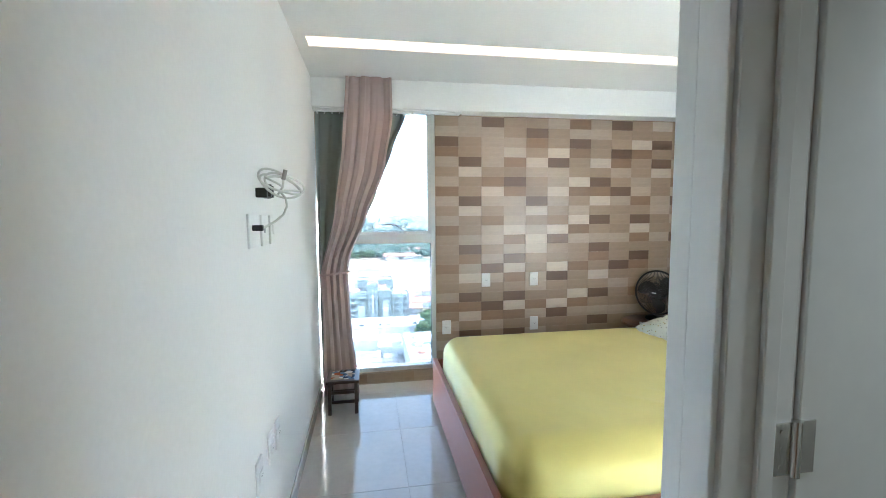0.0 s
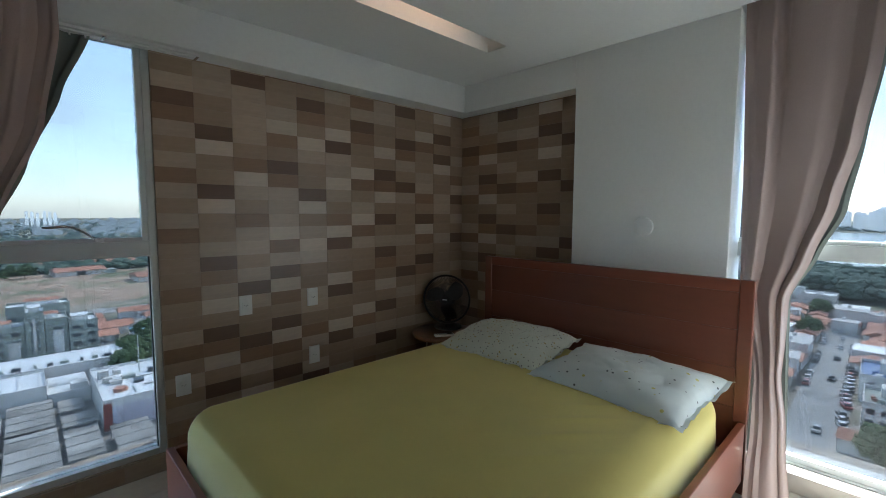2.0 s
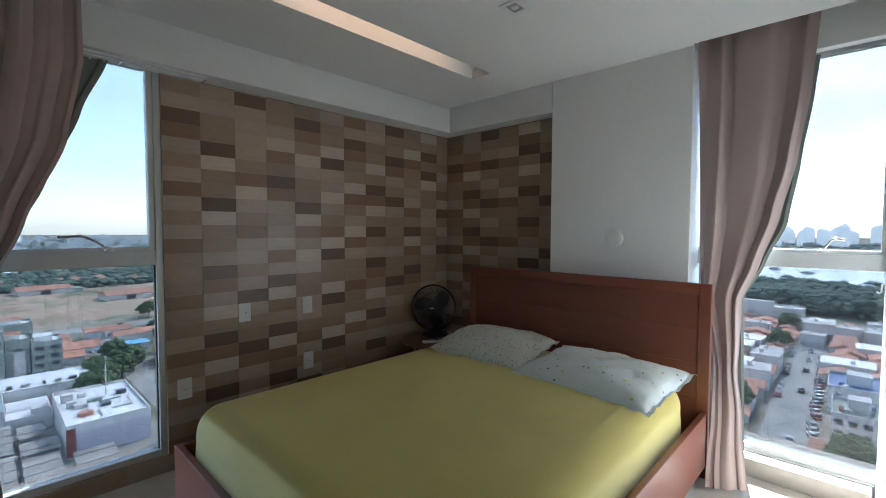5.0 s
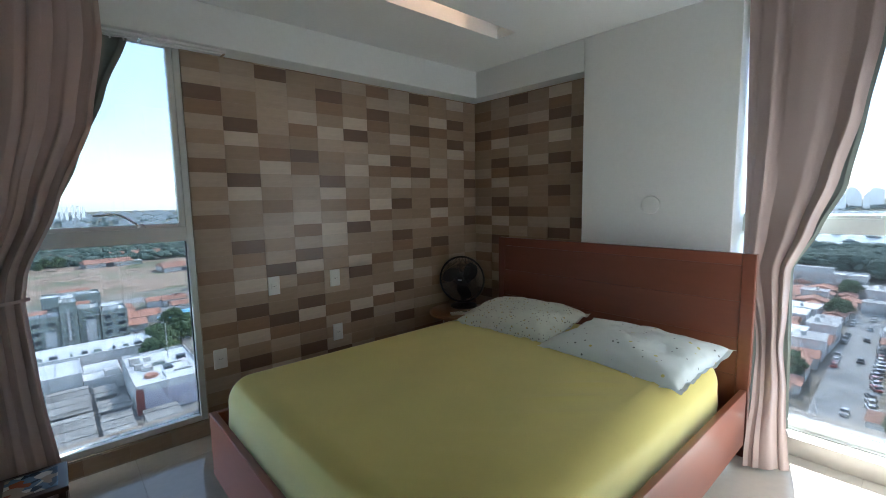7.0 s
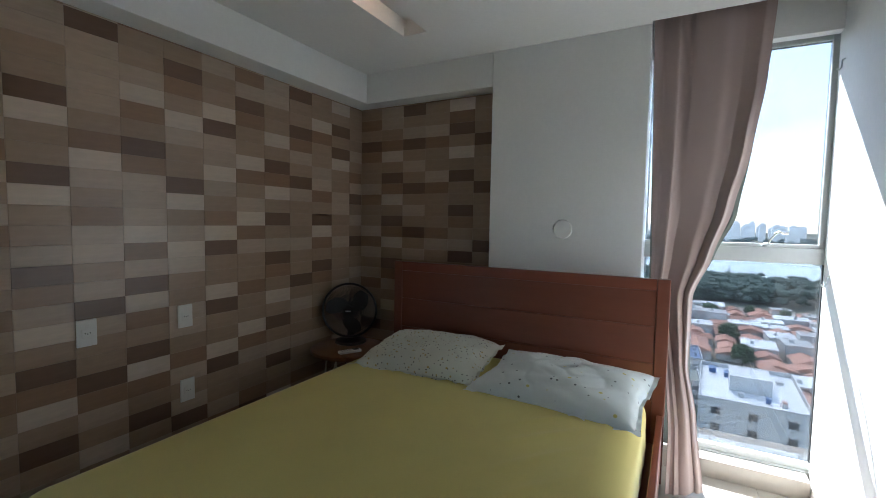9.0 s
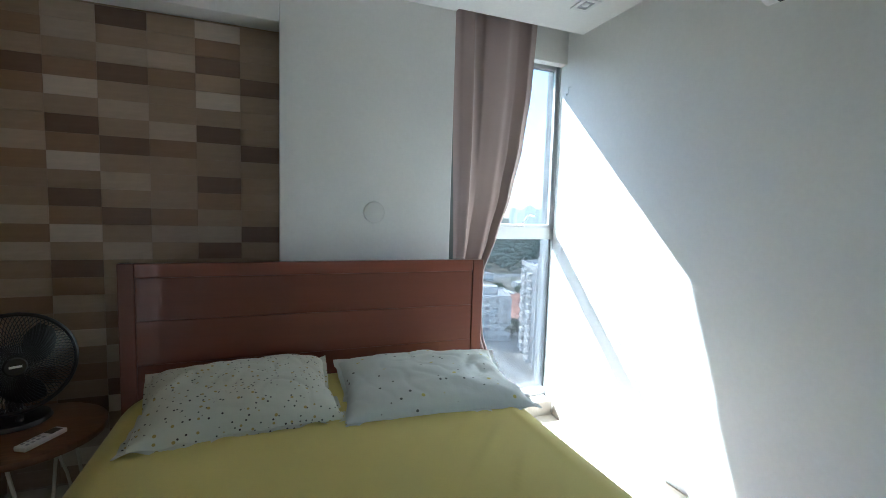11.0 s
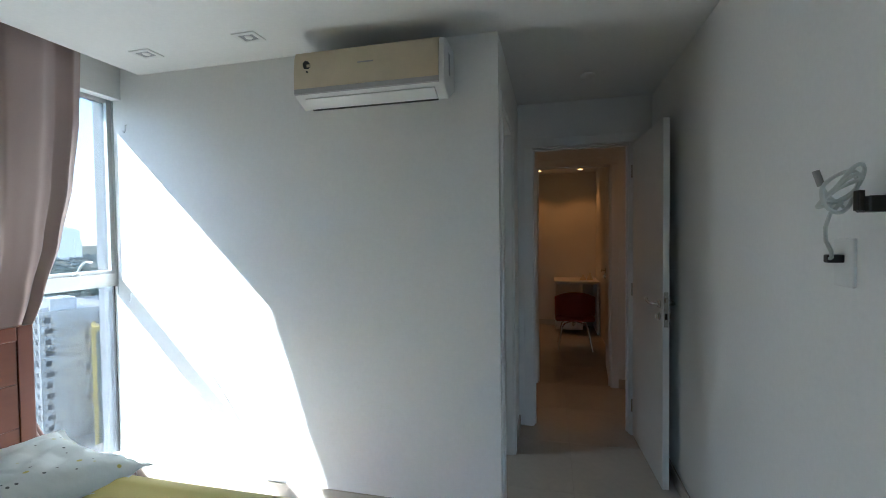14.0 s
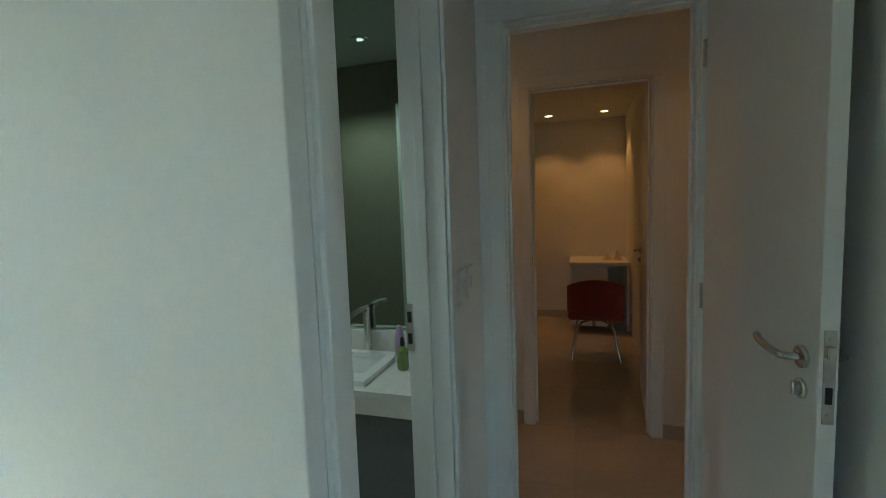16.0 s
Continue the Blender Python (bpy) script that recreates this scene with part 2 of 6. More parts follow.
BLACK = material("black_plastic", (0.015, 0.014, 0.014), 0.35, grain=0.1, grain_scale=40, stain=0.2)
PLASTIC = material("white_plastic", (0.78, 0.78, 0.76), 0.35, grain=0.02, stain=0.03)
DARKWOOD = material("dark_stained_wood", (0.05, 0.026, 0.017), 0.4, grain=0.3, grain_scale=14, stain=0.2, stretch=(1, 1, 5))

# ---------------------------------------------------------------- the setting: plan in metres
XL, XC, XR, XCOL = -0.25, 0.69, 3.0, 2.86      # cable wall, corridor wall, tiled headboard wall, white column face
YT, YAC, YE, YI = 3.452, 0.56, -0.684, -1.685  # tiled window wall, air conditioner wall, entry door wall, inner door wall
H = 2.437
W1 = (XL + 0.005, 0.70, 0.10, 2.29)             # window over the stool: x from, to, z from, to
W2 = (0.515, 1.62, 0.10, 2.35)                  # window by the headboard: y from, to, z from, to
MULL = (1.175, 1.255)

# floor slab and porcelain tiles
solid("floor", box(-3.2, 3.6, -5.4, 3.7, -0.2, -0.004), GROUT, "polished cream porcelain tile floor", "floor", kind="structure")
solid("wall_west", box(XL - 0.15, XL, YE - 0.12, 3.7, -0.004, 2.75), WALL, "plain white painted wall", "wall", kind="structure")
wall_north = solid("wall_north", panel_with_holes("y", YT + 0.002, 3.66, (XL, XR + 0.25, -0.004, 2.75), [(W1[0], W1[1], W1[2], W1[3])]), MORTAR, "wall clad in small beige and brown tiles", "wall", kind="structure")
wall_east = solid("wall_east", box(XR + 0.002, XR + 0.25, W2[1], YT + 0.002, -0.004, 2.75), MORTAR, "wall clad in small beige and brown tiles", "wall", kind="structure")
solid("column", box(XCOL, XR + 0.25, 1.38, 2.29, -0.004, H, 0.004), WALL, "white painted boxed column", "column", kind="structure")
solid("wall_lintel", panel_with_holes("x", 3.035, 3.25, (YAC - 0.15, 1.62, -0.004, 2.75), [(W2[0], 1.62, W2[2], W2[3])]), WALL, "white painted wall around the tall window", "wall", kind="structure")
solid("wall_south", box(XC, 3.035, YAC - 0.05, YAC, -0.004, 2.75, 0.003), WALL, "white painted wall with an air conditioner", "wall", kind="structure")
# corridor wall with the bathroom doorway
BD = (-0.19, 0.424, 0.0, 2.11)
solid("wall_corridor", panel_with_holes("x", XC, XC + 0.13, (YE, YAC - 0.051, -0.004, 2.75), [(BD[0] - 0.03, BD[1] + 0.03, -0.004, BD[3] + 0.03)]), WALL, "white painted corridor wall", "wall", kind="structure")
ED = (-0.095, 0.575)
solid("wall_entry", panel_with_holes("y", YE - 0.12, YE, (-2.4, 2.6, -0.004, 2.75), [(ED[0] - 0.03, ED[1] + 0.03, -0.004, 2.135)]), WALL, "white painted wall with the entry doorway", "wall", kind="structure")
solid("wall_hall", panel_with_holes("y", YI - 0.12, YI, (-2.4, 2.6, -0.004, 2.75), [(ED[0] - 0.03, ED[1] + 0.03, -0.004, 2.135)]), WALL, "white painted hall wall with a doorway", "wall", kind="structure")
for name, b in (("wall_hall_west", (-2.52, -2.4, -4.9, YE)), ("wall_hall_east", (2.6, 2.72, -4.9, YAC - 0.051)), ("wall_study", (-2.4, 2.6, -4.72, -4.6)), ("wall_study_west", (-0.30, -0.24, -4.6, YI - 0.12))):
    solid(name, box(b[0], b[1], b[2], b[3], -0.004, 2.75), WALL, "plain painted wall", "wall", kind="structure")
solid("wall_bath", box(XC + 0.13, 2.6, -0.66, -0.602, -0.004, 2.75), WALL, "bathroom wall behind the mirror", "wall", kind="structure")

# ceiling with the long light slot, and the lowered band over tiles and curtains
SLOT = (-0.18, 2.42, 2.52, 2.675)
POCKET = (2.83, 3.034, YAC + 0.0005, 1.379)     # curtain pocket by the tall window
solid("ceiling", panel_with_holes("z", H, H + 0.06, (XL, XR + 0.25, YE, 3.66), [SLOT, POCKET]), CEIL, "white plasterboard ceiling with a light slot", "ceiling", kind="structure")
solid("ceiling_slot", panel_with_holes("z", H + 0.06, H + 0.115, (XL, XR + 0.25, YE, 3.66), [(SLOT[0] - 0.05, SLOT[1] + 0.05, SLOT[2] - 0.05, SLOT[3] + 0.02), POCKET]), CEIL, "recess of the light slot", "ceiling", kind="structure")
solid("ceiling_top", box(-2.6, 3.3, -4.8, 3.7, 2.552, 2.75), CEIL, "slab above the ceiling", "ceiling", kind="structure")
solid("ceiling_hall", box(-2.4, 2.6, -4.6, YE - 0.12, 2.44, 2.5), CEIL, "white hall ceiling", "ceiling", kind="structure")
solid("ceiling_bath", box(XC + 0.13, 2.6, YE, YAC - 0.051, 2.40, 2.436), CEIL, "white bathroom ceiling", "ceiling", kind="structure")
solid("bulkhead_north", box(XL, XCOL - 0.0, 3.292, YT + 0.011, 2.222, H - 0.001, 0.003), CEIL, "white plaster band over the tiled wall", "bulkhead", kind="structure")
solid("bulkhead_east", box(XCOL, XR + 0.011, 2.291, YT + 0.011, 2.222, H - 0.001, 0.003), CEIL, "white plaster band over the tiled wall", "bulkhead", kind="structure")
solid("bulkhead_window", box(2.968, 3.034, YAC + 0.001, 1.379, 2.3, 2.551, 0.003), CEIL, "white plaster band over the window", "bulkhead", kind="structure")

# baseboards
for name, b in (("baseboard_south", (XC + 0.002, 2.925, YAC + 0.0005, YAC + 0.012)), ("baseboard_west", (XL + 0.0005, XL + 0.012, YE + 0.03, 3.44)), ("baseboard_corner", (XC - 0.012, XC - 0.0005, -0.66, -0.285)),
                ("baseboard_hall", (-0.33, -0.165, YI + 0.0005, YI + 0.012)), ("baseboard_hall_east", (0.65, 2.5, YI + 0.0005, YI + 0.012)), ("baseboard_study", (-0.23, 2.5, -4.6, -4.588))):
    solid(name, box(b[0], b[1], b[2], b[3], 0.0, 0.085, 0.002), BASE, "cream porcelain baseboard", "baseboard", kind="structure")
# marble kerb under the tall window
solid("window_kerb", box(2.93, 3.034, YAC + 0.013, 1.379, 0.0, 0.098, 0.004), BASE, "cream stone kerb under the tall window", "kerb", kind="structure")


# ---------------------------------------------------------------- windows
def window(name, axis, w, a0, a1, z0, z1, label):
    """A fixed lower pane and a hinged upper pane in a pale metal frame; w is the inner face of the frame."""
    win = thing(name, (w, (a0 + a1) / 2, z0) if axis == "x" else ((a0 + a1) / 2, w, z0), label, "window", kind="structure")

    def bar(nm, p0, p1, q0, q1, w0, w1, mat, bev=0.003, par=win, lab=""):
        bm = box(w0, w1, p0, p1, q0, q1, bev) if axis == "x" else box(p0, p1, w0, w1, q0, q1, bev)
        return part(nm, bm, mat, par, lab)
    f, d = 0.035, 0.075
    bar("frame_side", a0, a0 + f, z0, z1, w, w + d, ALU)
    bar("frame_side", a1 - f, a1, z0, z1, w, w + d, ALU)
    bar("frame_top", a0 + f, a1 - f, z1 - f, z1, w, w + d, ALU)
    bar("frame_sill", a0 + f, a1 - f, z0, z0 + f, w, w + d, ALU)
    bar("transom", a0 + f, a1 - f, MULL[0], MULL[1], w - 0.004, w + 0.052, ALU)
    bar("pane", a0 + f, a1 - f, z0 + f, MULL[0], w + 0.035, w + 0.041, GLASS, 0).visible_shadow = False
    s = 0.028
    sash = bar("sash_side", a0 + f, a0 + f + s, MULL[1], z1 - f, w + 0.008, w + 0.055, ALU)
    bar("sash_side", a1 - f - s, a1 - f, MULL[1], z1 - f, w + 0.008, w + 0.055, ALU)
    bar("sash_top", a0 + f + s, a1 - f - s, z1 - f - s, z1 - f, w + 0.008, w + 0.055, ALU)
    bar("sash_bottom", a0 + f + s, a1 - f - s, MULL[1], MULL[1] + 0.02, w + 0.008, w + 0.055, ALU)
    bar("pane", a0 + f + s, a1 - f - s, MULL[1] + 0.02, z1 - f - s, w + 0.03, w + 0.036, GLASS, 0).visible_shadow = False
    for p in (a0 + f, a1 - f - 0.006):
        bar("gasket", p, p + 0.006, z0 + f, MULL[0], w + 0.02, w + 0.034, RUBBER, 0)
    return win


win1 = window("window_1", "y", 3.466, W1[0], W1[1], W1[2], W1[3], "tall aluminium window, curtained, over the city")
win2 = window("window_2", "x", 3.055, W2[0], W2[1], W2[2], W2[3], "tall aluminium window beside the headboard")


def lever(win, at, way):
    """A curved stay handle on the transom."""
    at, way = Vector(at), Vector(way)
    up = Vector((0, 0, 1))
    pts = [at + way * (0.2 * s) + up * (0.075 * math.sin(min(1, s * 1.25) * math.pi * 0.62)) for s in [k / 14 for k in range(15)]]
    h = part("lever_handle", tube(pts, 0.006, 8), CHROME, win, smooth=True)
    b = bmesh.new()
    bmesh.ops.create_uvsphere(b, u_segments=12, v_segments=8, radius=0.02)
    for v in b.verts:
        v.co.z = max(v.co.z, -0.004)
    bmesh.ops.translate(b, vec=at, verts=b.verts)
    part("lever_boss", b, ALU, win, smooth=True)


lever(win1, (0.455, 3.45, MULL[1] + 0.006), (-1, 0, 0))
lever(win2, (3.04, 0.80, MULL[1] + 0.006), (0, -0.45, 0))


# ---------------------------------------------------------------- doors
def doorway(name, axis, w0, w1, a0, a1, top, label):
    """Jambs lining an opening, with casings on both faces."""
    d = thing(name, ((w0 + w1) / 2, (a0 + a1) / 2, 0) if axis == "x" else ((a0 + a1) / 2, (w0 + w1) / 2, 0), label, "door frame", kind="structure")

    def bar(nm, p0, p1, z0, z1, q0, q1):
        part(nm, box(q0, q1, p0, p1, z0, z1, 0.003) if axis == "x" else box(p0, p1, q0, q1, z0, z1, 0.003), TRIM, d)
    bar("jamb", a0 - 0.028, a0, 0, top, w0 + 0.001, w1 - 0.001)
    bar("jamb", a1, a1 + 0.028, 0, top, w0 + 0.001, w1 - 0.001)
    bar("head", a0 - 0.028, a1 + 0.028, top, top + 0.028, w0 + 0.001, w1 - 0.001)
    for q0, q1 in ((w0 - 0.012, w0), (w1, w1 + 0.012)):
        bar("casing", a0 - 0.072, a0 - 0.008, 0, top + 0.008, q0, q1)
        bar("casing", a1 + 0.008, a1 + 0.072, 0, top + 0.008, q0, q1)
        bar("casing", a0 - 0.072, a1 + 0.072, top + 0.0085, top + 0.072, q0, q1)
    # rebate strip that the leaf closes against
    m = w0 + (w1 - w0) * 0.45
    bar("stop", a0 + 0.0005, a0 + 0.012, 0, top - 0.012, m, m + 0.03)
    bar("stop", a1 - 0.012, a1 - 0.0005, 0, top - 0.012, m, m + 0.03)
    bar("stop", a0 + 0.0005, a1 - 0.0005, top - 0.012, top - 0.0005, m, m + 0.03)
    return d


entry_frame = doorway("door_frame_1", "y", YE - 0.12, YE, ED[0], ED[1], 2.105, "white lacquered entry door frame")
inner_frame = doorway("door_frame_2", "y", YI - 0.12, YI, ED[0], ED[1], 2.105, "white lacquered inner door frame")
bath_frame = doorway("door_frame_3", "x", XC, XC + 0.13, BD[0], BD[1], 2.105, "white lacquered bathroom door frame")


def door_leaf(name, hinge, length, turn, label, side=1):
    """A flush leaf 35 mm thick, built along +y from the hinge and turned about it; the handle on both faces."""
    d = thing(name, (0, 0, 0), label, "door", kind="structure")
    part("leaf", box(-0.0175, 0.0175, 0.004, length, 0.008, 2.098, 0.003), TRIM, d)
    yl = length - 0.055
    for s in (-1, 1):
        x = 0.0175 * s
        part("rose", cyl((x, yl, 1.055), (x + 0.009 * s, yl, 1.055), 0.025, seg=24, bevel=0.002), CHROME, d, smooth=True)
        pts = [(x + 0.005 * s, yl, 1.055), (x + 0.03 * s, yl, 1.055), (x + 0.042 * s, yl - 0.008, 1.055), (x + 0.046 * s, yl - 0.03, 1.057), (x + 0.046 * s, yl - 0.08, 1.06), (x + 0.044 * s, yl - 0.105, 1.063), (x + 0.042 * s, yl - 0.118, 1.07)]
        part("lever_handle", tube(pts, 0.0085, 10), CHROME, d, smooth=True)
        part("keyhole_cover", cyl((x, yl, 0.985), (x + 0.008 * s, yl, 0.985), 0.022, seg=20, bevel=0.002), CHROME, d, smooth=True)
        part("thumb_turn", box(min(x, x + 0.022 * s), max(x, x + 0.022 * s), yl - 0.005, yl + 0.005, 0.97, 1.0, 0.003), CHROME, d)
    lock = part("lock_plate", box(-0.011, 0.011, length + 0.0005, length + 0.003, 0.932, 1.128, 0.001), CHROME, d)
    part("latch", box(-0.007, 0.007, length + 0.003, length + 0.012, 1.07, 1.095, 0.002), CHROME, lock)
    part("bolt", box(-0.006, 0.006, length + 0.003, length + 0.005, 0.975, 1.01, 0.001), RUBBER, lock)
    for z in (0.95, 1.11):
        part("screw", cyl((0, length + 0.003, z), (0, length + 0.004, z), 0.004, seg=10), CHROME, lock)
    for z in (0.22, 1.06, 1.9):
        part("hinge", cyl((0.02 * side, 0.0, z - 0.045), (0.02 * side, 0.0, z + 0.045), 0.008, seg=12), CHROME, d, smooth=True)
    d.matrix_world = Matrix.Translation(hinge) @ Matrix.Rotation(radians(turn), 4, "Z")
    return d


door_leaf("door_1", (-0.135, -0.668, 0), 0.705, 3.2, "open white flush door with a chrome lever", 1)
door_leaf("door_2", (-0.112, YI - 0.125, 0), 0.67, 176, "open white flush study door with chrome hinges", 1)
door_leaf("door_3", (XC + 0.142, BD[1] + 0.019, 0), 0.60, -90, "open white flush bathroom door", -1)

# strike plate and hinge leaf on the bathroom jamb
strike = thing("strike_plate", (0.82, BD[0], 0.95), "chrome strike plate on the white jamb", "strike plate")
part("plate", box(0.808, 0.832, BD[0] + 0.0005, BD[0] + 0.003, 0.953, 1.105, 0.001), CHROME, strike)
part("latch_hole", box(0.813, 0.827, BD[0] + 0.003, BD[0] + 0.0036, 1.045, 1.08), RUBBER, strike)
part("bolt_hole", box(0.813, 0.827, BD[0] + 0.003, BD[0] + 0.0036, 0.975, 1.01), RUBBER, strike)
for z in (0.22, 1.056, 1.9):
    hg = thing("door_hinge", (0.825, BD[1], z), "brushed steel butt hinge on the bathroom jamb", "hinge", "bathroom door hinges")
    part("hinge_plate", box(0.784, 0.817, BD[1] - 0.0025, BD[1] - 0.0005, z - 0.045, z + 0.045, 0.001), CHROME, hg)
    part("hinge_plate", box(0.8345, 0.866, BD[1] - 0.0015, BD[1] + 0.001, z - 0.045, z + 0.045, 0.001), CHROME, hg)
    part("hinge_pin", cyl((0.8258, BD[1] - 0.003, z - 0.047), (0.8258, BD[1] - 0.003, z + 0.047), 0.0085, seg=12), CHROME, hg, smooth=True)
    for dz in (-0.03, 0.0, 0.03):
        part("screw", cyl((0.8, BD[1] - 0.0025, z + dz), (0.8, BD[1] - 0.0035, z + dz), 0.004, seg=8), CHROME, hg)

# ---------------------------------------------------------------- bed
bed = thing("bed", (1.66, 2.07, 0), "reddish cherry wood double bed frame with tall headboard", "bed")
HB = (2.72, 2.755)
headboard = part("headboard", box(HB[0] + 0.012, HB[1], 1.275, 2.885, 0.16, 1.025, 0.002), CHERRY, bed)
for y0, y1 in ((1.228, 1.29), (2.87, 2.932)):
    part("post", box(HB[0], HB[1] + 0.004, y0, y1, 0.0, 1.082, 0.004), CHERRY, bed)
part("top_rail", box(HB[0], HB[1] + 0.004, 1.2905, 2.8695, 1.02, 1.082, 0.004), CHERRY_X, bed)
for k, (z0, z1) in enumerate(((0.17, 0.433), (0.4345, 0.634), (0.6355, 0.83), (0.8315, 1.019))):
    part("panel", box(HB[0] + 0.006, HB[0] + 0.014, 1.2905, 2.8695, z0, z1, 0.0012), CHERRY, headboard)
for y0, y1 in ((1.235, 1.265), (2.9, 2.93)):
    part("side_rail", box(0.625, HB[0] - 0.001, y0, y1, 0.07, 0.37, 0.004), CHERRY_X, bed)
part("foot_rail", box(0.592, 0.624, 1.235, 2.93, 0.05, 0.372, 0.004), CHERRY_X, bed)
for x, y in ((0.63, 1.27), (0.63, 2.85), (1.7, 2.05)):
    part("leg", box(x, x + 0.05, y, y + 0.05, 0.0, 0.2, 0.003), CHERRY, bed)
part("slat_base", box(0.63, 2.71, 1.27, 2.895, 0.18, 0.215, 0.003), CHERRY_X, bed)


def mattress_sheet():
    """A fitted sheet drawn over a mattress with soft round edges: rings from the hem up the side, round the edge and in over the top."""
    x0, x1, y0, y1, z0, z1, r = 0.645, 2.706, 1.3, 2.892, 0.22, 0.562, 0.12
    corner = {(0, 0): 0.16, (0, 1): 0.12, (1, 0): 0.27, (1, 1): 0.2}
    outline = []
    for (i, j), a0 in (((0, 0), 180), ((1, 0), 270), ((1, 1), 0), ((0, 1), 90)):
        c = corner[(i, j)]
        cx, cy = (x1 - c if i else x0 + c), (y1 - c if j else y0 + c)
        arc = [(cx + c * math.cos(radians(a0 + 9 * k)), cy + c * math.sin(radians(a0 + 9 * k)), math.cos(radians(a0 + 9 * k)), math.sin(radians(a0 + 9 * k))) for k in range(11)]
        if outline:
            p, q = outline[-1], arc[0]
            n = int(math.hypot(p[0] - q[0], p[1] - q[1]) / 0.02)
            outline += [tuple(p[m] + (q[m] - p[m]) * k / n for m in range(4)) for k in range(1, n)]
        outline += arc
    p, q = outline[-1], outline[0]
    n = int(math.hypot(p[0] - q[0], p[1] - q[1]) / 0.02)
    outline += [tuple(p[m] + (q[m] - p[m]) * k / n for m in range(4)) for k in range(1, n)]
    mx, my = (x0 + x1) / 2, (y0 + y1) / 2
    rings = [(0.012, z0), (0.0, z0 + 0.05), (-0.004, z0 + 0.12), (0.0, z0 + 0.18)]
    rings += [(r * (1 - math.cos(radians(9 * k))), z1 - r + r * math.sin(radians(9 * k))) for k in range(11)]
    bm = bmesh.new()
    last = None
    for inset, z in rings + [(r + (0.82 - r) * (k / 44) ** 1.15, z1) for k in range(1, 45)]:
        row = []
        for x, y, nx, ny in outline:
            if inset <= r:
                px, py = x - nx * inset, y - ny * inset
            else:
                f = (inset - r) / (0.82 - r)
                ax, ay = x - nx * r, y - ny * r
                px, py = ax + (mx + (ax - mx) * 0.25 - ax) * f, ay + (my - ay) * f
            top = max(0.0, min(1.0, (z - z1 + r) / r))
            w = noise.noise(Vector((px * 1.5, py * 1.5, 0.3)))
            dz = 0.006 * w * top
            # strain folds that run slantwise from the near edge
            near = math.exp(-((py - y0 - 0.3) / 0.12) ** 2) * (0.35 + 0.65 * max(0.0, math.sin(px * 4.3 + 0.6)))
            q_ = math.sin(px * 34 + (py - y0) * 30 + 4 * w)
            dz += 0.0075 * near * top * max(0.0, q_) ** 3
            along = math.exp(-((py - y0 - 0.13 - 0.02 * w) / 0.018) ** 2)
            dz += 0.004 * along * top * (0.5 + 0.5 * math.sin(px * 3.1 + 1))
            # gathered corner at the foot and the tuck of the hem
            pull = math.exp(-((px - x0) ** 2 + (py - y0) ** 2) / 0.05)
            ridge = 0.008 * pull * math.sin(26 * (px - x0 - (py - y0)) + 1.0) * (1 - 0.4 * top)
            hem = max(0.0, 1 - (z - z0) / 0.22)
            out = ridge + 0.005 * hem * math.sin(px * 31 + py * 27 + 2 * w)
            row.append(bm.verts.new((px + nx * out * (inset <= r), py + ny * out * (inset <= r), z + dz + 0.4 * ridge * top)))
        if last:
            m = len(row)
            for k in range(m):
                bm.faces.new((last[k], last[(k + 1) % m], row[(k + 1) % m], row[k]))
        last = row
    bm.faces.new(last)
    return bm


mattress = thing("mattress", (1.66, 2.07, 0.216), "mattress in a yellow cotton fitted sheet, on the bed", "mattress")
part("fitted_sheet", mattress_sheet(), SHEET, mattress, smooth=True)
part("corner_seam", tube([(0.676 + 0.012 * k * 0.2, 1.331 + 0.012 * k * 0.2, 0.25 + 0.022 * k) for k in range(10)] + [(0.699, 1.356, 0.497), (0.715, 1.374, 0.53)], 0.0022, 6), SHEET, mattress, smooth=True)

SLOT_GLOW = glowing("warm_strip_light", (1.0, 0.62, 0.38), 0.115)


# ---------------------------------------------------------------- curtains
def steps(table, z):
    """Straight steps through (height, value) pairs, from the top down."""
    for (za, a), (zb, b) in zip(table, table[1:]):
        if z >= zb:
            s = (za - z) / (za - zb)
            s = s * s * (3 - 2 * s) * 0.4 + s * 0.6
            return a + (b - a) * s
    return table[-1][1]


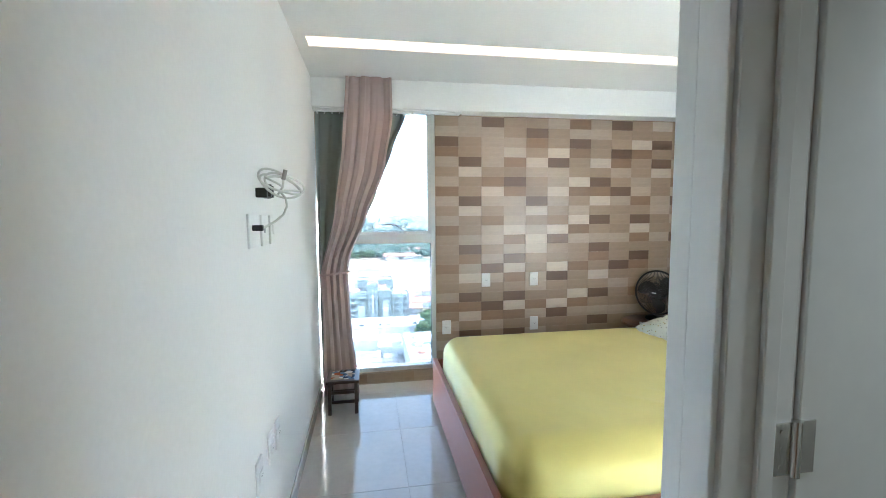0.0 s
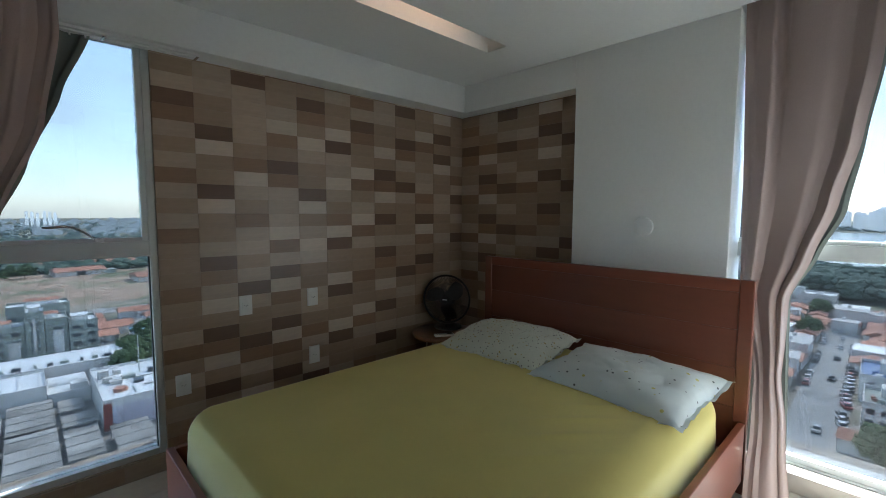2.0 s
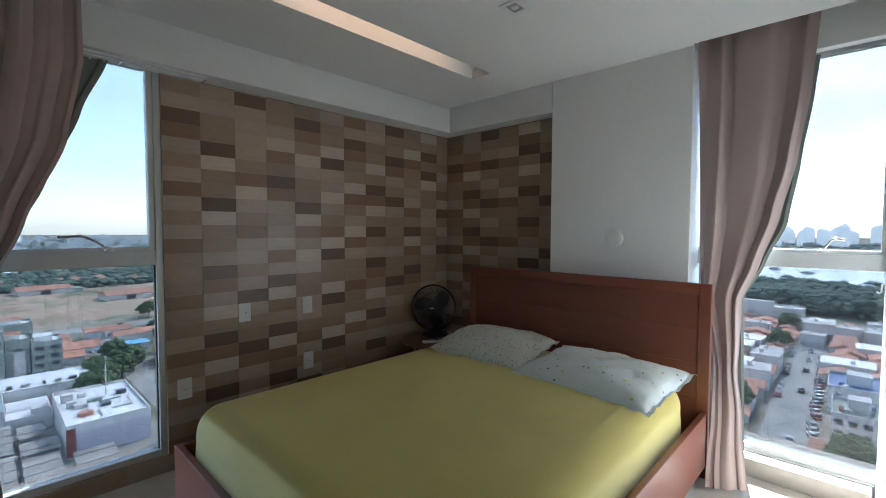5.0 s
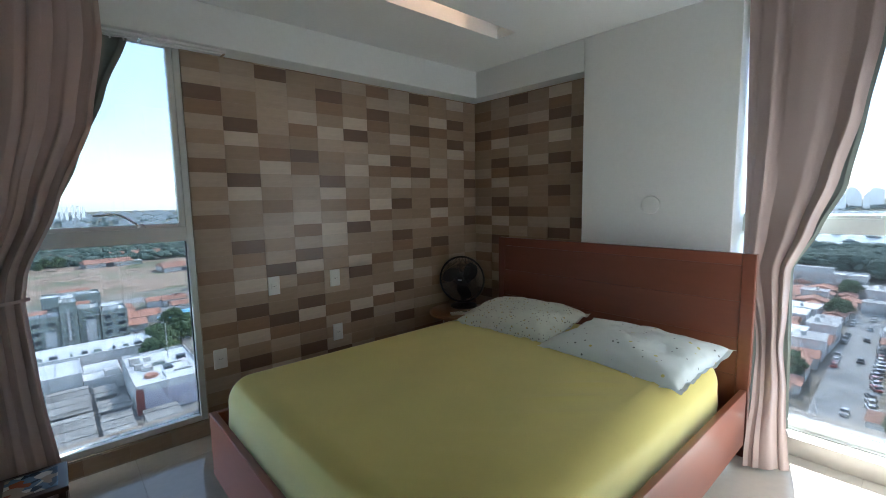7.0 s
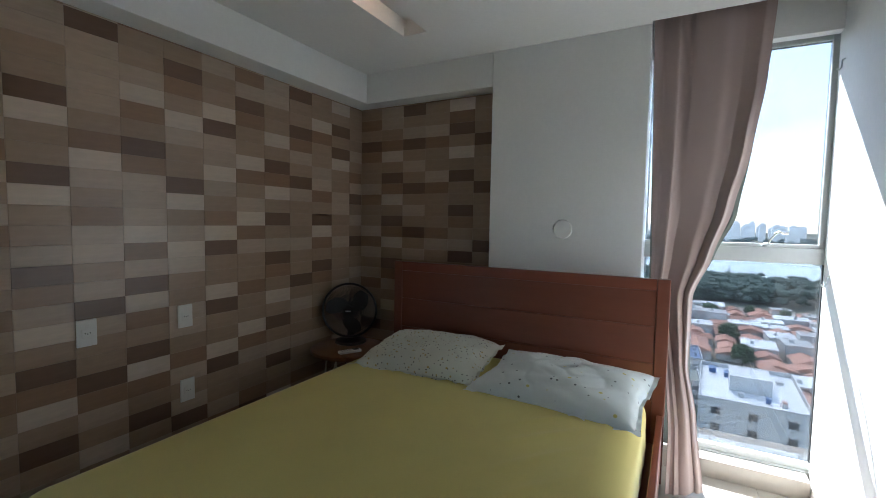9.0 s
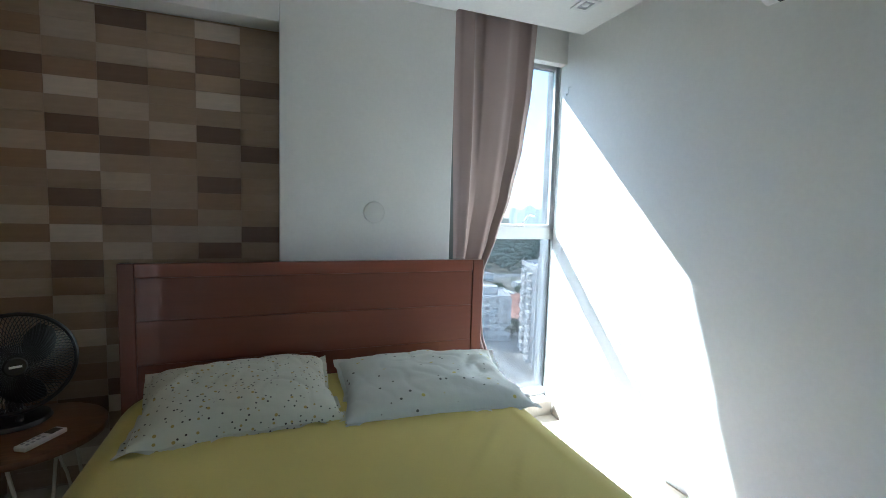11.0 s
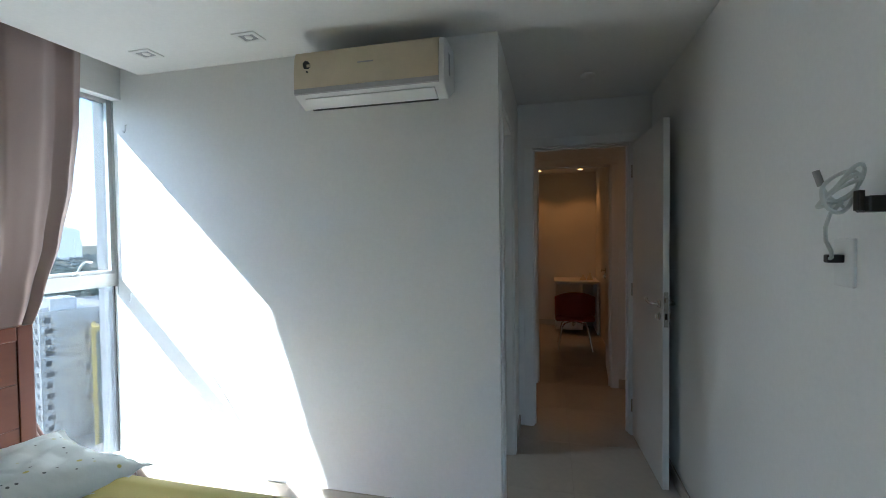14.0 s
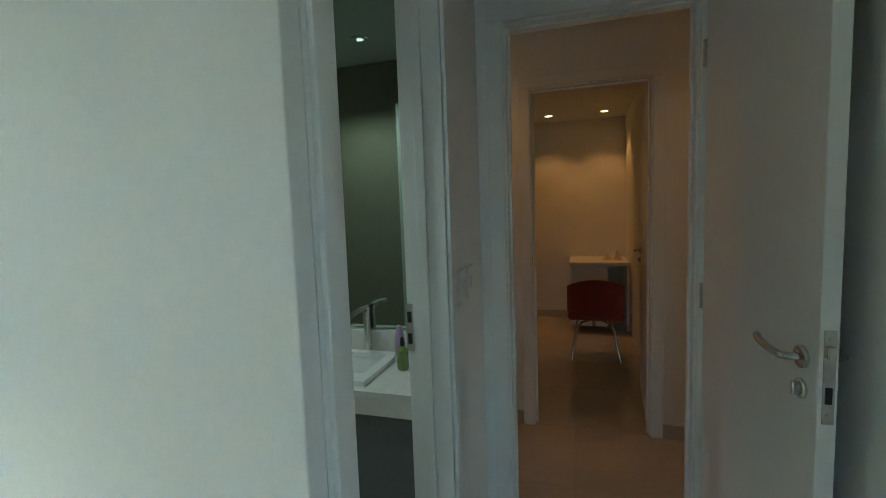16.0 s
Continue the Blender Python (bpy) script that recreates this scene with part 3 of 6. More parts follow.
def curtain(near, far, top, bottom, place, folds, deep, seed, tie):
    """A pleated curtain: near and far edge by height, fold depth, drawn in at the tie."""
    r = random.Random(seed)
    ph = [r.uniform(-0.5, 0.5) for _ in range(folds + 2)]

    def at(u, v):
        z = top + (bottom - top) * v
        a, b = steps(near, z), steps(far, z)
        w = abs(b - a)
        k = max(0.0, min(1.0, u + 0.055 * math.sin(2 * math.pi * u * 1.4 + seed) * math.sin(math.pi * u) + 0.03 * math.sin(9 * u + 2 * seed) * math.sin(math.pi * u))) * folds
        i = int(min(k, folds - 1))
        wob = ph[i] + (ph[i + 1] - ph[i]) * (k - i)
        c = math.sin(2 * math.pi * (k + 0.3 * wob + 0.12 * math.sin(3 * v + 5 * u)))
        c = 0.8 * math.copysign(abs(c) ** 1.15, c) + 0.16 * math.sin(2 * math.pi * (1.9 * k + 1.3 * wob + 0.5 * v)) * max(0.0, min(1.0, (z - tie) / 0.5 + 0.1))
        g = deep * (0.75 + 0.35 * math.exp(-((z - tie) / 0.4) ** 2)) * (0.8 + 0.6 * wob)
        g *= (1 - 0.45 * math.exp(-((z - tie) / 0.05) ** 2)) * (1 - 0.45 * max(0.0, min(1.0, (tie - z) / 0.5)))
        s = u + 0.012 * math.sin(2 * math.pi * k * 2)
        drape = 0.008 * math.sin(7 * v + 9 * u)
        return place(a + (b - a) * s, g * c + drape, z)
    return grid_sheet(folds * 22 + 1, 72, at, 0.0025)


c1 = thing("curtain", (0.0, 3.24, 2.43), "mauve brown curtain tied back at the window, over the stool", "curtain")
part("drape", curtain([(2.437, 0.008), (1.95, -0.03), (1.43, -0.10), (0.97, -0.212), (0.5, -0.205), (0.02, -0.215)],
                      [(2.437, 0.342), (2.15, 0.345), (1.77, 0.28), (1.39, 0.13), (1.08, 0.0), (0.97, -0.016), (0.6, 0.0), (0.02, 0.055)],
                      2.434, 0.02, lambda a, d, z: Vector((a, 3.235 + d, z)), 4, 0.026, 3, 0.97), CURTAIN, c1, smooth=True)
part("tie_band", grid_sheet(36, 4, lambda u, v: Vector((-0.113 + 0.116 * math.cos(2 * math.pi * u), 3.235 + 0.026 * math.sin(2 * math.pi * u), 0.98 - 0.014 * v + 0.012 * math.cos(2 * math.pi * u))), 0.003), CURTAIN, c1, smooth=True)
l1 = thing("curtain_lining", (0.0, 3.39, 2.2), "grey green blackout lining behind the mauve curtain", "curtain")
part("drape", curtain([(2.21, -0.236), (0.97, -0.236), (0.02, -0.236)], [(2.21, 0.462), (1.93, 0.35), (1.6, 0.22), (1.3, 0.09), (1.05, -0.02), (0.97, -0.04), (0.02, 0.0)],
                      2.205, 0.03, lambda a, d, z: Vector((a, 3.385 + d, z)), 5, 0.022, 8, 0.97), LINING, l1, smooth=True)
c2 = thing("curtain", (2.93, 1.2, 2.43), "mauve brown curtain tied back beside the headboard and column", "curtain")


def beside_headboard(a, d, z):
    """Hangs in the ceiling pocket and swings out past the headboard post below the tie."""
    f = max(0.0, min(1.0, (0.76 - z) / 0.7))
    f = f * f * (3 - 2 * f)
    low = 2.65 + (1.13 - a) * 0.7
    return Vector((2.908 + (low - 2.908) * f + d, a, z))


part("drape", curtain([(2.5, 1.372), (1.0, 1.33), (0.55, 1.232), (0.3, 1.208), (0.02, 1.208)],
                      [(2.5, 0.83), (2.1, 0.855), (1.75, 0.90), (1.45, 0.965), (1.2, 1.045), (0.985, 1.125), (0.6, 1.13), (0.38, 1.085), (0.02, 1.04)],
                      2.5, 0.02, beside_headboard, 3, 0.023, 5, 0.98), CURTAIN, c2, smooth=True)
l2 = thing("curtain_lining", (3.0, 1.2, 2.3), "grey green blackout lining behind the mauve curtain", "curtain")
part("drape", curtain([(2.3, 1.37), (1.0, 1.345), (0.02, 1.3)], [(2.3, 0.83), (2.1, 0.848), (1.75, 0.893), (1.42, 0.94), (1.2, 1.03), (0.985, 1.13), (0.02, 1.1)],
                      2.28, 0.105, lambda a, d, z: Vector((3.005 + d * 0.6, a, z)), 5, 0.02, 9, 0.98), LINING, l2, smooth=True)
rail = thing("curtain_rail", (0.3, 3.37, 2.21), "white double curtain rail under the plaster band", "curtain rail")
part("track", box(XL + 0.002, 0.9, 3.355, 3.385, 2.203, 2.2215, 0.002), TRIM, rail)
part("track", box(XL + 0.002, 0.9, 3.325, 3.345, 2.208, 2.2215, 0.002), TRIM, rail)
for x in (0.5, 0.885):
    part("bracket", box(x, x + 0.012, 3.32, 3.39, 2.199, 2.2028, 0.001), CHROME, rail)
for x in [XL + 0.03 + 0.055 * k for k in range(13)]:
    part("glider", box(x, x + 0.007, 3.364, 3.376, 2.188, 2.2025, 0.001), PLASTIC, rail)

# ---------------------------------------------------------------- pillows
FAB1 = bpy.data.materials.new("dotted_cream_cotton")
FAB2 = bpy.data.materials.new("sprigged_white_cotton")
for m, base, scale, dots in ((FAB1, (0.58, 0.59, 0.5), 52.0, ((0.055, 0.05, 0.05), (0.38, 0.3, 0.1))), (FAB2, (0.66, 0.7, 0.68), 34.0, ((0.12, 0.13, 0.13), (0.55, 0.5, 0.15)))):
    m.use_nodes = True
    n, l = m.node_tree.nodes, m.node_tree.links
    p = n["Principled BSDF"]
    p.inputs["Roughness"].default_value, p.inputs["Sheen Weight"].default_value, p.inputs["Specular IOR Level"].default_value = 0.85, 0.15, 0.2
    tc = n.new("ShaderNodeTexCoord")
    last = None
    for k, col in enumerate(dots):
        v = n.new("ShaderNodeTexVoronoi")
        mp = n.new("ShaderNodeMapping")
        mp.inputs["Location"].default_value = (3.1 * k, 1.7 * k, 0.4 * k)
        l.new(tc.outputs["Object"], mp.inputs[0])
        l.new(mp.outputs[0], v.inputs["Vector"])
        v.inputs["Scale"].default_value = scale * (1 - 0.35 * k)
        r = n.new("ShaderNodeMapRange")
        r.inputs["From Min"].default_value, r.inputs["From Max"].default_value = 0.22, 0.16
        l.new(v.outputs["Distance"], r.inputs["Value"])
        h = n.new("ShaderNodeMix")
        h.data_type = "RGBA"
        if last:
            l.new(last, h.inputs["A"])
        else:
            h.inputs["A"].default_value = (*base, 1)
        h.inputs["B"].default_value = (*col, 1)
        sel, mul = n.new("ShaderNodeSeparateColor"), n.new("ShaderNodeMath")
        mul.operation = "MULTIPLY"
        few = n.new("ShaderNodeMath")
        few.operation = "GREATER_THAN"
        few.inputs[1].default_value = 0.25 if scale > 40 else 0.72
        l.new(v.outputs["Color"], sel.inputs[0])
        l.new(sel.outputs[0], few.inputs[0])
        l.new(few.outputs[0], mul.inputs[0])
        l.new(r.outputs[0], mul.inputs[1])
        l.new(mul.outputs[0], h.inputs["Factor"])
        last = h.outputs["Result"]
    l.new(last, p.inputs["Base Color"])
    t = n.new("ShaderNodeTexNoise")
    t.inputs["Scale"].default_value, t.inputs["Detail"].default_value = 14, 6
    l.new(tc.outputs["Object"], t.inputs["Vector"])
    b = n.new("ShaderNodeBump")
    b.inputs["Strength"].default_value, b.inputs["Distance"].default_value = 0.35, 0.012
    l.new(t.outputs["Fac"], b.inputs["Height"])
    l.new(b.outputs[0], p.inputs["Normal"])


def pillow(at, hx, hy, thick, turn, lift, mat, label, seed):
    """A soft pillow with a flat flange, slumped against the headboard: raised on its far side by lift."""
    th = thing("pillow", at, label, "pillow", "pillows on the bed")
    shell = []
    for s in (1, -1):
        def place(u, v, s=s):
            a, b = 2 * u - 1, 2 * v - 1
            inner = max(0.0, 1 - abs(a / 0.93) ** 2.6) * max(0.0, 1 - abs(b / 0.93) ** 2.6)
            h = thick * inner ** 0.42
            q = noise.noise(Vector((a * 1.7 + seed, b * 1.9, s)))
            h *= 1 + 0.4 * q
            pinch = 1 - 0.09 * (1 - abs(a)) * (abs(b) ** 3)
            pinch2 = 1 - 0.07 * (1 - abs(b)) * (abs(a) ** 3)
            flap = 0.028 * noise.noise(Vector((a * 4 + seed, b * 4, 5))) * max(abs(a), abs(b)) ** 6
            fold = abs(noise.noise(Vector((a * 1.6 + b * 0.9 + seed, b * 2.6 - a * 0.7, 2.0 + seed))))
            crease = 0.007 * math.sin(9 * a + 7 * b + 4 * q + seed) * inner - 0.007 * max(0.0, 1 - fold / 0.12) * inner ** 0.5
            z = thick * 0.62 + (h * 0.62 if s > 0 else -h * 0.62 + 0.0) + flap + (crease if s > 0 else 0)
            x = a * hx * pinch2
            z = max(z + lift * max(0.0, (a + 1) / 2) ** 1.3 - 0.055 * (1 - inner ** 0.4) * (1 - 0.7 * max(0.0, a)), 0.004 if s > 0 else 0.0)
            p = Matrix.Rotation(radians(turn), 3, "Z") @ Vector((x, b * hy * pinch, z))
            return Vector(at) + p
        shell.append(grid_sheet(60, 76, place))
    bm = merge(shell[0], shell[1])
    bmesh.ops.remove_doubles(bm, verts=bm.verts, dist=0.0045)
    part("cover", bm, mat, th, smooth=True)
    return th


pillow((2.36, 2.43, 0.558), 0.28, 0.365, 0.1, 4, 0.03, FAB1, "cream pillow with small dark dots against the headboard", 1.0)
pillow((2.31, 1.675, 0.558), 0.285, 0.405, 0.085, -5, 0.025, FAB2, "white pillow with sparse sprigs against the headboard", 6.0)

# ---------------------------------------------------------------- round side table with fan and remote
TABLE_WOOD = material("honey_brown_table_wood", (0.2, 0.095, 0.042), 0.35, grain=0.25, grain_scale=12, stain=0.2, stretch=(7, 1, 1), rough_var=0.08)
TC = (2.55, 3.19)
table = thing("side_table", (*TC, 0), "round brown wooden side table on white wire legs", "side table")
part("tabletop", lathe([(0.242, 0.450), (0.254, 0.454), (0.258, 0.466), (0.254, 0.478), (0.242, 0.482)], 48, at=(*TC, 0)), TABLE_WOOD, table, smooth=True)
WIRE = material("cream_painted_wire", (0.72, 0.66, 0.55), 0.35, grain=0.03, stain=0.1)
for k in range(3):
    a = 2 * math.pi * k / 3 + 3.7
    c, s = math.cos(a), math.sin(a)
    pts = [Vector((TC[0] + c * r - s * o, TC[1] + s * r + c * o, z)) for r, o, z in ((0.13, 0.07, 0.449), (0.19, 0.035, 0.2), (0.21, 0.012, 0.02), (0.212, 0.0, 0.006), (0.21, -0.012, 0.02), (0.19, -0.035, 0.2), (0.13, -0.07, 0.449))]
    part("hairpin_leg", tube(pts, 0.006, 8), WIRE, table, smooth=True)

FAN = Vector((2.64, 3.25, 0.482))
fan = thing("desk_fan", FAN, "black plastic desk fan on the round side table", "fan")
part("base", lathe([(0.105, 0.0), (0.112, 0.006), (0.105, 0.02), (0.06, 0.032), (0.028, 0.045)], 36, at=FAN), BLACK, fan, smooth=True)
part("stem", cyl(FAN + Vector((0, 0, 0.04)), FAN + Vector((0, 0, 0.17)), 0.026, 0.02, 20), BLACK, fan, smooth=True)
hub = FAN + Vector((-0.03, -0.015, 0.24))
face = Vector((-0.86, -0.5, 0.06)).normalized()
rot = face.to_track_quat("Z", "Y").to_matrix().to_4x4()
place = Matrix.Translation(hub) @ rot


def placed(bm):
    bmesh.ops.transform(bm, matrix=place, verts=bm.verts)
    return bm


part("motor", placed(lathe([(0.02, -0.13), (0.05, -0.12), (0.058, -0.08), (0.056, -0.03), (0.04, -0.012)], 24)), BLACK, fan, smooth=True)
part("neck", cyl(FAN + Vector((0, 0, 0.15)), hub - face * 0.07, 0.018, 0.022, 14), BLACK, fan, smooth=True)
cage = part("front_grille", placed(tube([(0.187 * math.cos(2 * math.pi * k / 48), 0.187 * math.sin(2 * math.pi * k / 48), 0.012) for k in range(48)], 0.008, 8, closed=True)), BLACK, fan, smooth=True)
for sgn, dep in ((1, 0.05), (-1, 0.045)):
    pts = []
    for j in range(7):
        q = j / 6
        r = 0.03 + (0.186 - 0.03) * q
        pts.append((r * math.cos(0.35 * q * sgn), r * math.sin(0.35 * q * sgn), 0.012 + sgn * dep * (1 - q ** 2.2)))
    wire_bm = tube(pts, 0.0017, 4)
    wire_me = bpy.data.meshes.new("wire")
    wire_bm.to_mesh(wire_me)
    wire_bm.free()
    wire_me.materials.append(BLACK)
    for k in range(84):
        o = new("wire", wire_me)
        o.matrix_world = Matrix.Translation(-FAN) @ place @ Matrix.Rotation(2 * math.pi * k / 84, 4, "Z")
        o.parent = cage
part("badge", placed(lathe([(0.033, 0.055), (0.036, 0.062), (0.03, 0.068)], 24)), BLACK, fan, smooth=True)
part("badge_mark", placed(box(-0.018, 0.018, -0.004, 0.004, 0.0682, 0.0692)), PLASTIC, fan)
for k in range(3):
    a0 = 2 * math.pi * k / 3 + 0.4

    def blade(u, v, a0=a0):
        r = 0.03 + 0.135 * u
        w = (0.35 + 0.95 * math.sin(math.pi * min(1, 0.25 + u * 0.75))) * (v - 0.5)
        return Vector((r * math.cos(a0 + w + 0.5 * u), r * math.sin(a0 + w + 0.5 * u), 0.01 + 0.032 * (v - 0.5) + 0.004))
    part("blade", placed(grid_sheet(10, 8, blade, 0.002)), BLACK, fan, smooth=True)
part("knob", cyl(FAN + Vector((-0.06, -0.04, 0.028)), FAN + Vector((-0.063, -0.042, 0.042)), 0.012, 0.01, 14), BLACK, fan, smooth=True)
cord = thing("power_cord", FAN + Vector((0.1, 0.02, 0.004)), "black power cord from the fan to the wall", "cord")
part("cable", tube([FAN + Vector(p) for p in ((0.1, 0.02, 0.006), (0.13, 0.1, 0.004), (0.15, 0.16, 0.003), (0.17, 0.19, -0.02), (0.17, 0.19, -0.2), (0.14, 0.19, -0.44))], 0.0035, 8), BLACK, cord, smooth=True)

remote = thing("remote_control", (2.44, 3.09, 0.482), "white air conditioner remote on the round table", "remote control")


def turned(bm, at, a):
    bmesh.ops.transform(bm, matrix=Matrix.Translation(at) @ Matrix.Rotation(radians(a), 4, "Z"), verts=bm.verts)
    return bm


part("body", turned(box(-0.075, 0.075, -0.024, 0.024, 0.0, 0.018, 0.005), (2.44, 3.09, 0.482), -28), PLASTIC, remote)
part("screen", turned(box(0.022, 0.062, -0.017, 0.017, 0.0182, 0.019), (2.44, 3.09, 0.482), -28), BLACK, remote)
GREYB = material("grey_button", (0.35, 0.36, 0.37), 0.5, grain=0.03)
for i in range(4):
    for j in (-1, 1):
        part("button", turned(box(-0.06 + 0.018 * i, -0.05 + 0.018 * i, j * 0.01 - 0.005, j * 0.01 + 0.005, 0.0182, 0.0195, 0.001), (2.44, 3.09, 0.482), -28), GREYB, remote)

# ---------------------------------------------------------------- stool
PRINT = bpy.data.materials.new("collage_print")
PRINT.use_nodes = True
_n, _l = PRINT.node_tree.nodes, PRINT.node_tree.links
_v = _n.new("ShaderNodeTexVoronoi")
_v.inputs["Scale"].default_value = 30
_r = _n.new("ShaderNodeValToRGB")
_r.color_ramp.interpolation = "CONSTANT"
for pos, col in ((0.0, (0.04, 0.06, 0.09)), (0.25, (0.35, 0.3, 0.24)), (0.45, (0.62, 0.6, 0.55)), (0.62, (0.14, 0.2, 0.28)), (0.8, (0.3, 0.1, 0.05))):
    e = _r.color_ramp.elements.new(pos) if pos else _r.color_ramp.elements[0]
    e.color = (*col, 1)
_t = _n.new("ShaderNodeTexCoord")
_l.new(_t.outputs["Object"], _v.inputs["Vector"])
_l.new(_v.outputs["Color"], _r.inputs[0])
_l.new(_r.outputs[0], _n["Principled BSDF"].inputs["Base Color"])
_n["Principled BSDF"].inputs["Roughness"].default_value = 0.25
ST = (-0.16, 0.05, 2.93, 3.15)
stool = thing("stool", (-0.055, 3.04, 0), "small dark wooden stool with a printed top, before the curtain", "stool")
seat = part("seat", box(ST[0] - 0.01, ST[1] + 0.01, ST[2] - 0.01, ST[3] + 0.01, 0.228, 0.25, 0.004), DARKWOOD, stool)
part("printed_panel", box(ST[0] + 0.022, ST[1] - 0.022, ST[2] + 0.022, ST[3] - 0.022, 0.2502, 0.253, 0.001), PRINT, seat)
for x in (ST[0], ST[1] - 0.024):
    for y in (ST[2], ST[3] - 0.024):
        part("leg", box(x, x + 0.024, y, y + 0.024, 0.0, 0.228, 0.002), DARKWOOD, stool)
for z in (0.08, 0.15):
    for y in (ST[2] + 0.004, ST[3] - 0.02):
        part("stretcher", box(ST[0] + 0.0245, ST[1] - 0.0245, y, y + 0.016, z, z + 0.02, 0.002), DARKWOOD, stool)
    for x in (ST[0] + 0.004, ST[1] - 0.02):
        part("stretcher", box(x, x + 0.016, ST[2] + 0.0245, ST[3] - 0.0245, z, z + 0.02, 0.002), DARKWOOD, stool)


# ---------------------------------------------------------------- wall plates
def plate(axis, a, z, w, module, label, category, group):
    """A white wall plate 75 x 118 mm; axis names the wall: north, west or corridor."""
    m = {"north": Matrix.Translation((a, w, z)), "west": Matrix.Translation((w, a, z)) @ Matrix.Rotation(radians(90), 4, "Z"),
         "corridor": Matrix.Translation((w, a, z)) @ Matrix.Rotation(radians(-90), 4, "Z")}[axis]
    th = thing("switch_plate" if category == "switch" else "wall_socket", (0, 0, 0), label, category, group)
    part("cover_plate", box(-0.0375, 0.0375, -0.009, 0.0, -0.059, 0.059, 0.003), PLASTIC, th)
    if module == "socket":
        part("module", box(-0.021, 0.021, -0.0135, -0.009, -0.02, 0.02, 0.002), PLASTIC, th)
        for dx in (-0.009, 0.0, 0.009):
            part("pin_hole", cyl((dx, -0.0137, -0.003 * (dx == 0)), (dx, -0.0142, -0.003 * (dx == 0)), 0.0024, seg=10), BLACK, th)
    elif module == "switch":
        part("rocker", box(-0.011, 0.011, -0.0145, -0.009, -0.021, 0.021, 0.003), PLASTIC, th)
    elif module == "outlet":
        part("centre_hole", cyl((0, -0.0091, 0), (0, -0.0105, 0), 0.011, seg=16), GREYB, th, smooth=True)
    th.matrix_world = m
    return th


for x, z in ((1.132, 0.85), (1.563, 0.846), (1.568, 0.453), (0.787, 0.454)):
    plate("north", x, z, YT - 0.0005, "socket", "white power socket on the tiled wall", "socket", "sockets on the tiled wall")
plate("west", 1.43, 1.38, XL, "blank", "white blank plate with a coaxial plug", "socket", "plates under the cable")
plate("west", 1.61, 1.375, XL, "outlet", "white plate with a round cable outlet", "socket", "plates under the cable")
plate("west", 1.755, 1.372, XL, "switch", "white switch plate on the wall", "switch", "plates under the cable")
for y in (1.395, 1.58, 1.70):
    plate("west", y, 0.525, XL, "socket", "white power socket low on the wall", "socket", "low sockets")
for y in (-0.34, -0.455):
    plate("corridor", y, 1.135, XC, "switch", "white light switch plate by the entry door", "switch", "entry switches")

# the coil of coaxial cable on its two black clips
CABLE = material("off_white_cable", (0.62, 0.63, 0.58), 0.45, grain=0.03, stain=0.08)
for y, x1 in ((1.55, XL + 0.04), (1.66, XL + 0.025)):
    clip = thing("cable_clip", (XL, y, 1.515), "black plastic cable clip on the white wall", "clip", "cable clips")
    part("clip_body", box(XL + 0.0005, x1, y - 0.024, y + 0.024, 1.497, 1.532, 0.003), BLACK, clip)
    part("clip_hook", box(x1, x1 + 0.012, y - 0.01, y + 0.01, 1.5, 1.545, 0.002), BLACK, clip)
coil = thing("coaxial_cable", (XL, 1.5, 1.38), "off-white coaxial cable coiled on two wall clips", "cable")
pts = []
for k in range(150):
    a = 2 * math.pi * k / 46 + 2.2
    rr = 0.92 + 0.2 * math.sin(k * 0.083) + 0.07 * math.sin(k * 0.37)
    pts.append((XL + 0.088 + 0.066 * rr * math.cos(a + 0.2 + 0.006 * k) + 0.006 * math.sin(k * 0.23), 1.568 + 0.06 * rr * math.cos(a + 0.25), 1.548 + 0.042 * rr * math.sin(a) + 0.006 * math.sin(k * 0.31)))
pts += [(XL + 0.075, 1.55, 1.51), (XL + 0.095, 1.532, 1.535), (-0.148, 1.518, 1.565)]
part("loop", tube(pts, 0.0042, 8), CABLE, coil, smooth=True)
part("tail", tube([(XL + 0.08, 1.555, 1.52), (XL + 0.1, 1.552, 1.495), (XL + 0.105, 1.545, 1.465), (XL + 0.095, 1.528, 1.435), (XL + 0.07, 1.5, 1.41), (XL + 0.05, 1.465, 1.395), (XL + 0.04, 1.438, 1.39)], 0.0042, 8), CABLE, coil, smooth=True)
STEEL = material("dull_plug_metal", (0.3, 0.29, 0.27), 0.4, metal=0.8, grain=0.1)
part("loose_plug", cyl((-0.15, 1.518, 1.56), (-0.14, 1.515, 1.595), 0.0075, seg=12, bevel=0.001), STEEL, coil, smooth=True)
part("wall_plug", box(XL + 0.0095, XL + 0.045, 1.42, 1.44, 1.38, 1.4, 0.003), BLACK, coil)

# blind round cover on the column
cover = thing("round_cover", (XCOL, 1.818, 1.327), "round white blank cover on the column", "cover plate")
cb = cyl((XCOL, 1.818, 1.327), (XCOL - 0.012, 1.818, 1.327), 0.058, 0.055, 48, bevel=0.003)
part("disc", cb, PLASTIC, cover, smooth=True)
hook = thing("wall_hook", (2.93, YAC, 2.12), "small white hook on the wall by the window", "hook")
part("hook_body", tube([(2.93, YAC, 2.15), (2.93, YAC + 0.012, 2.145), (2.93, YAC + 0.014, 2.11), (2.93, YAC + 0.022, 2.098), (2.93, YAC + 0.03, 2.108)], 0.004, 8), PLASTIC, hook, smooth=True)
hook2 = copy_thing(hook, Matrix.Translation((2.93, YAC, 1.10)))

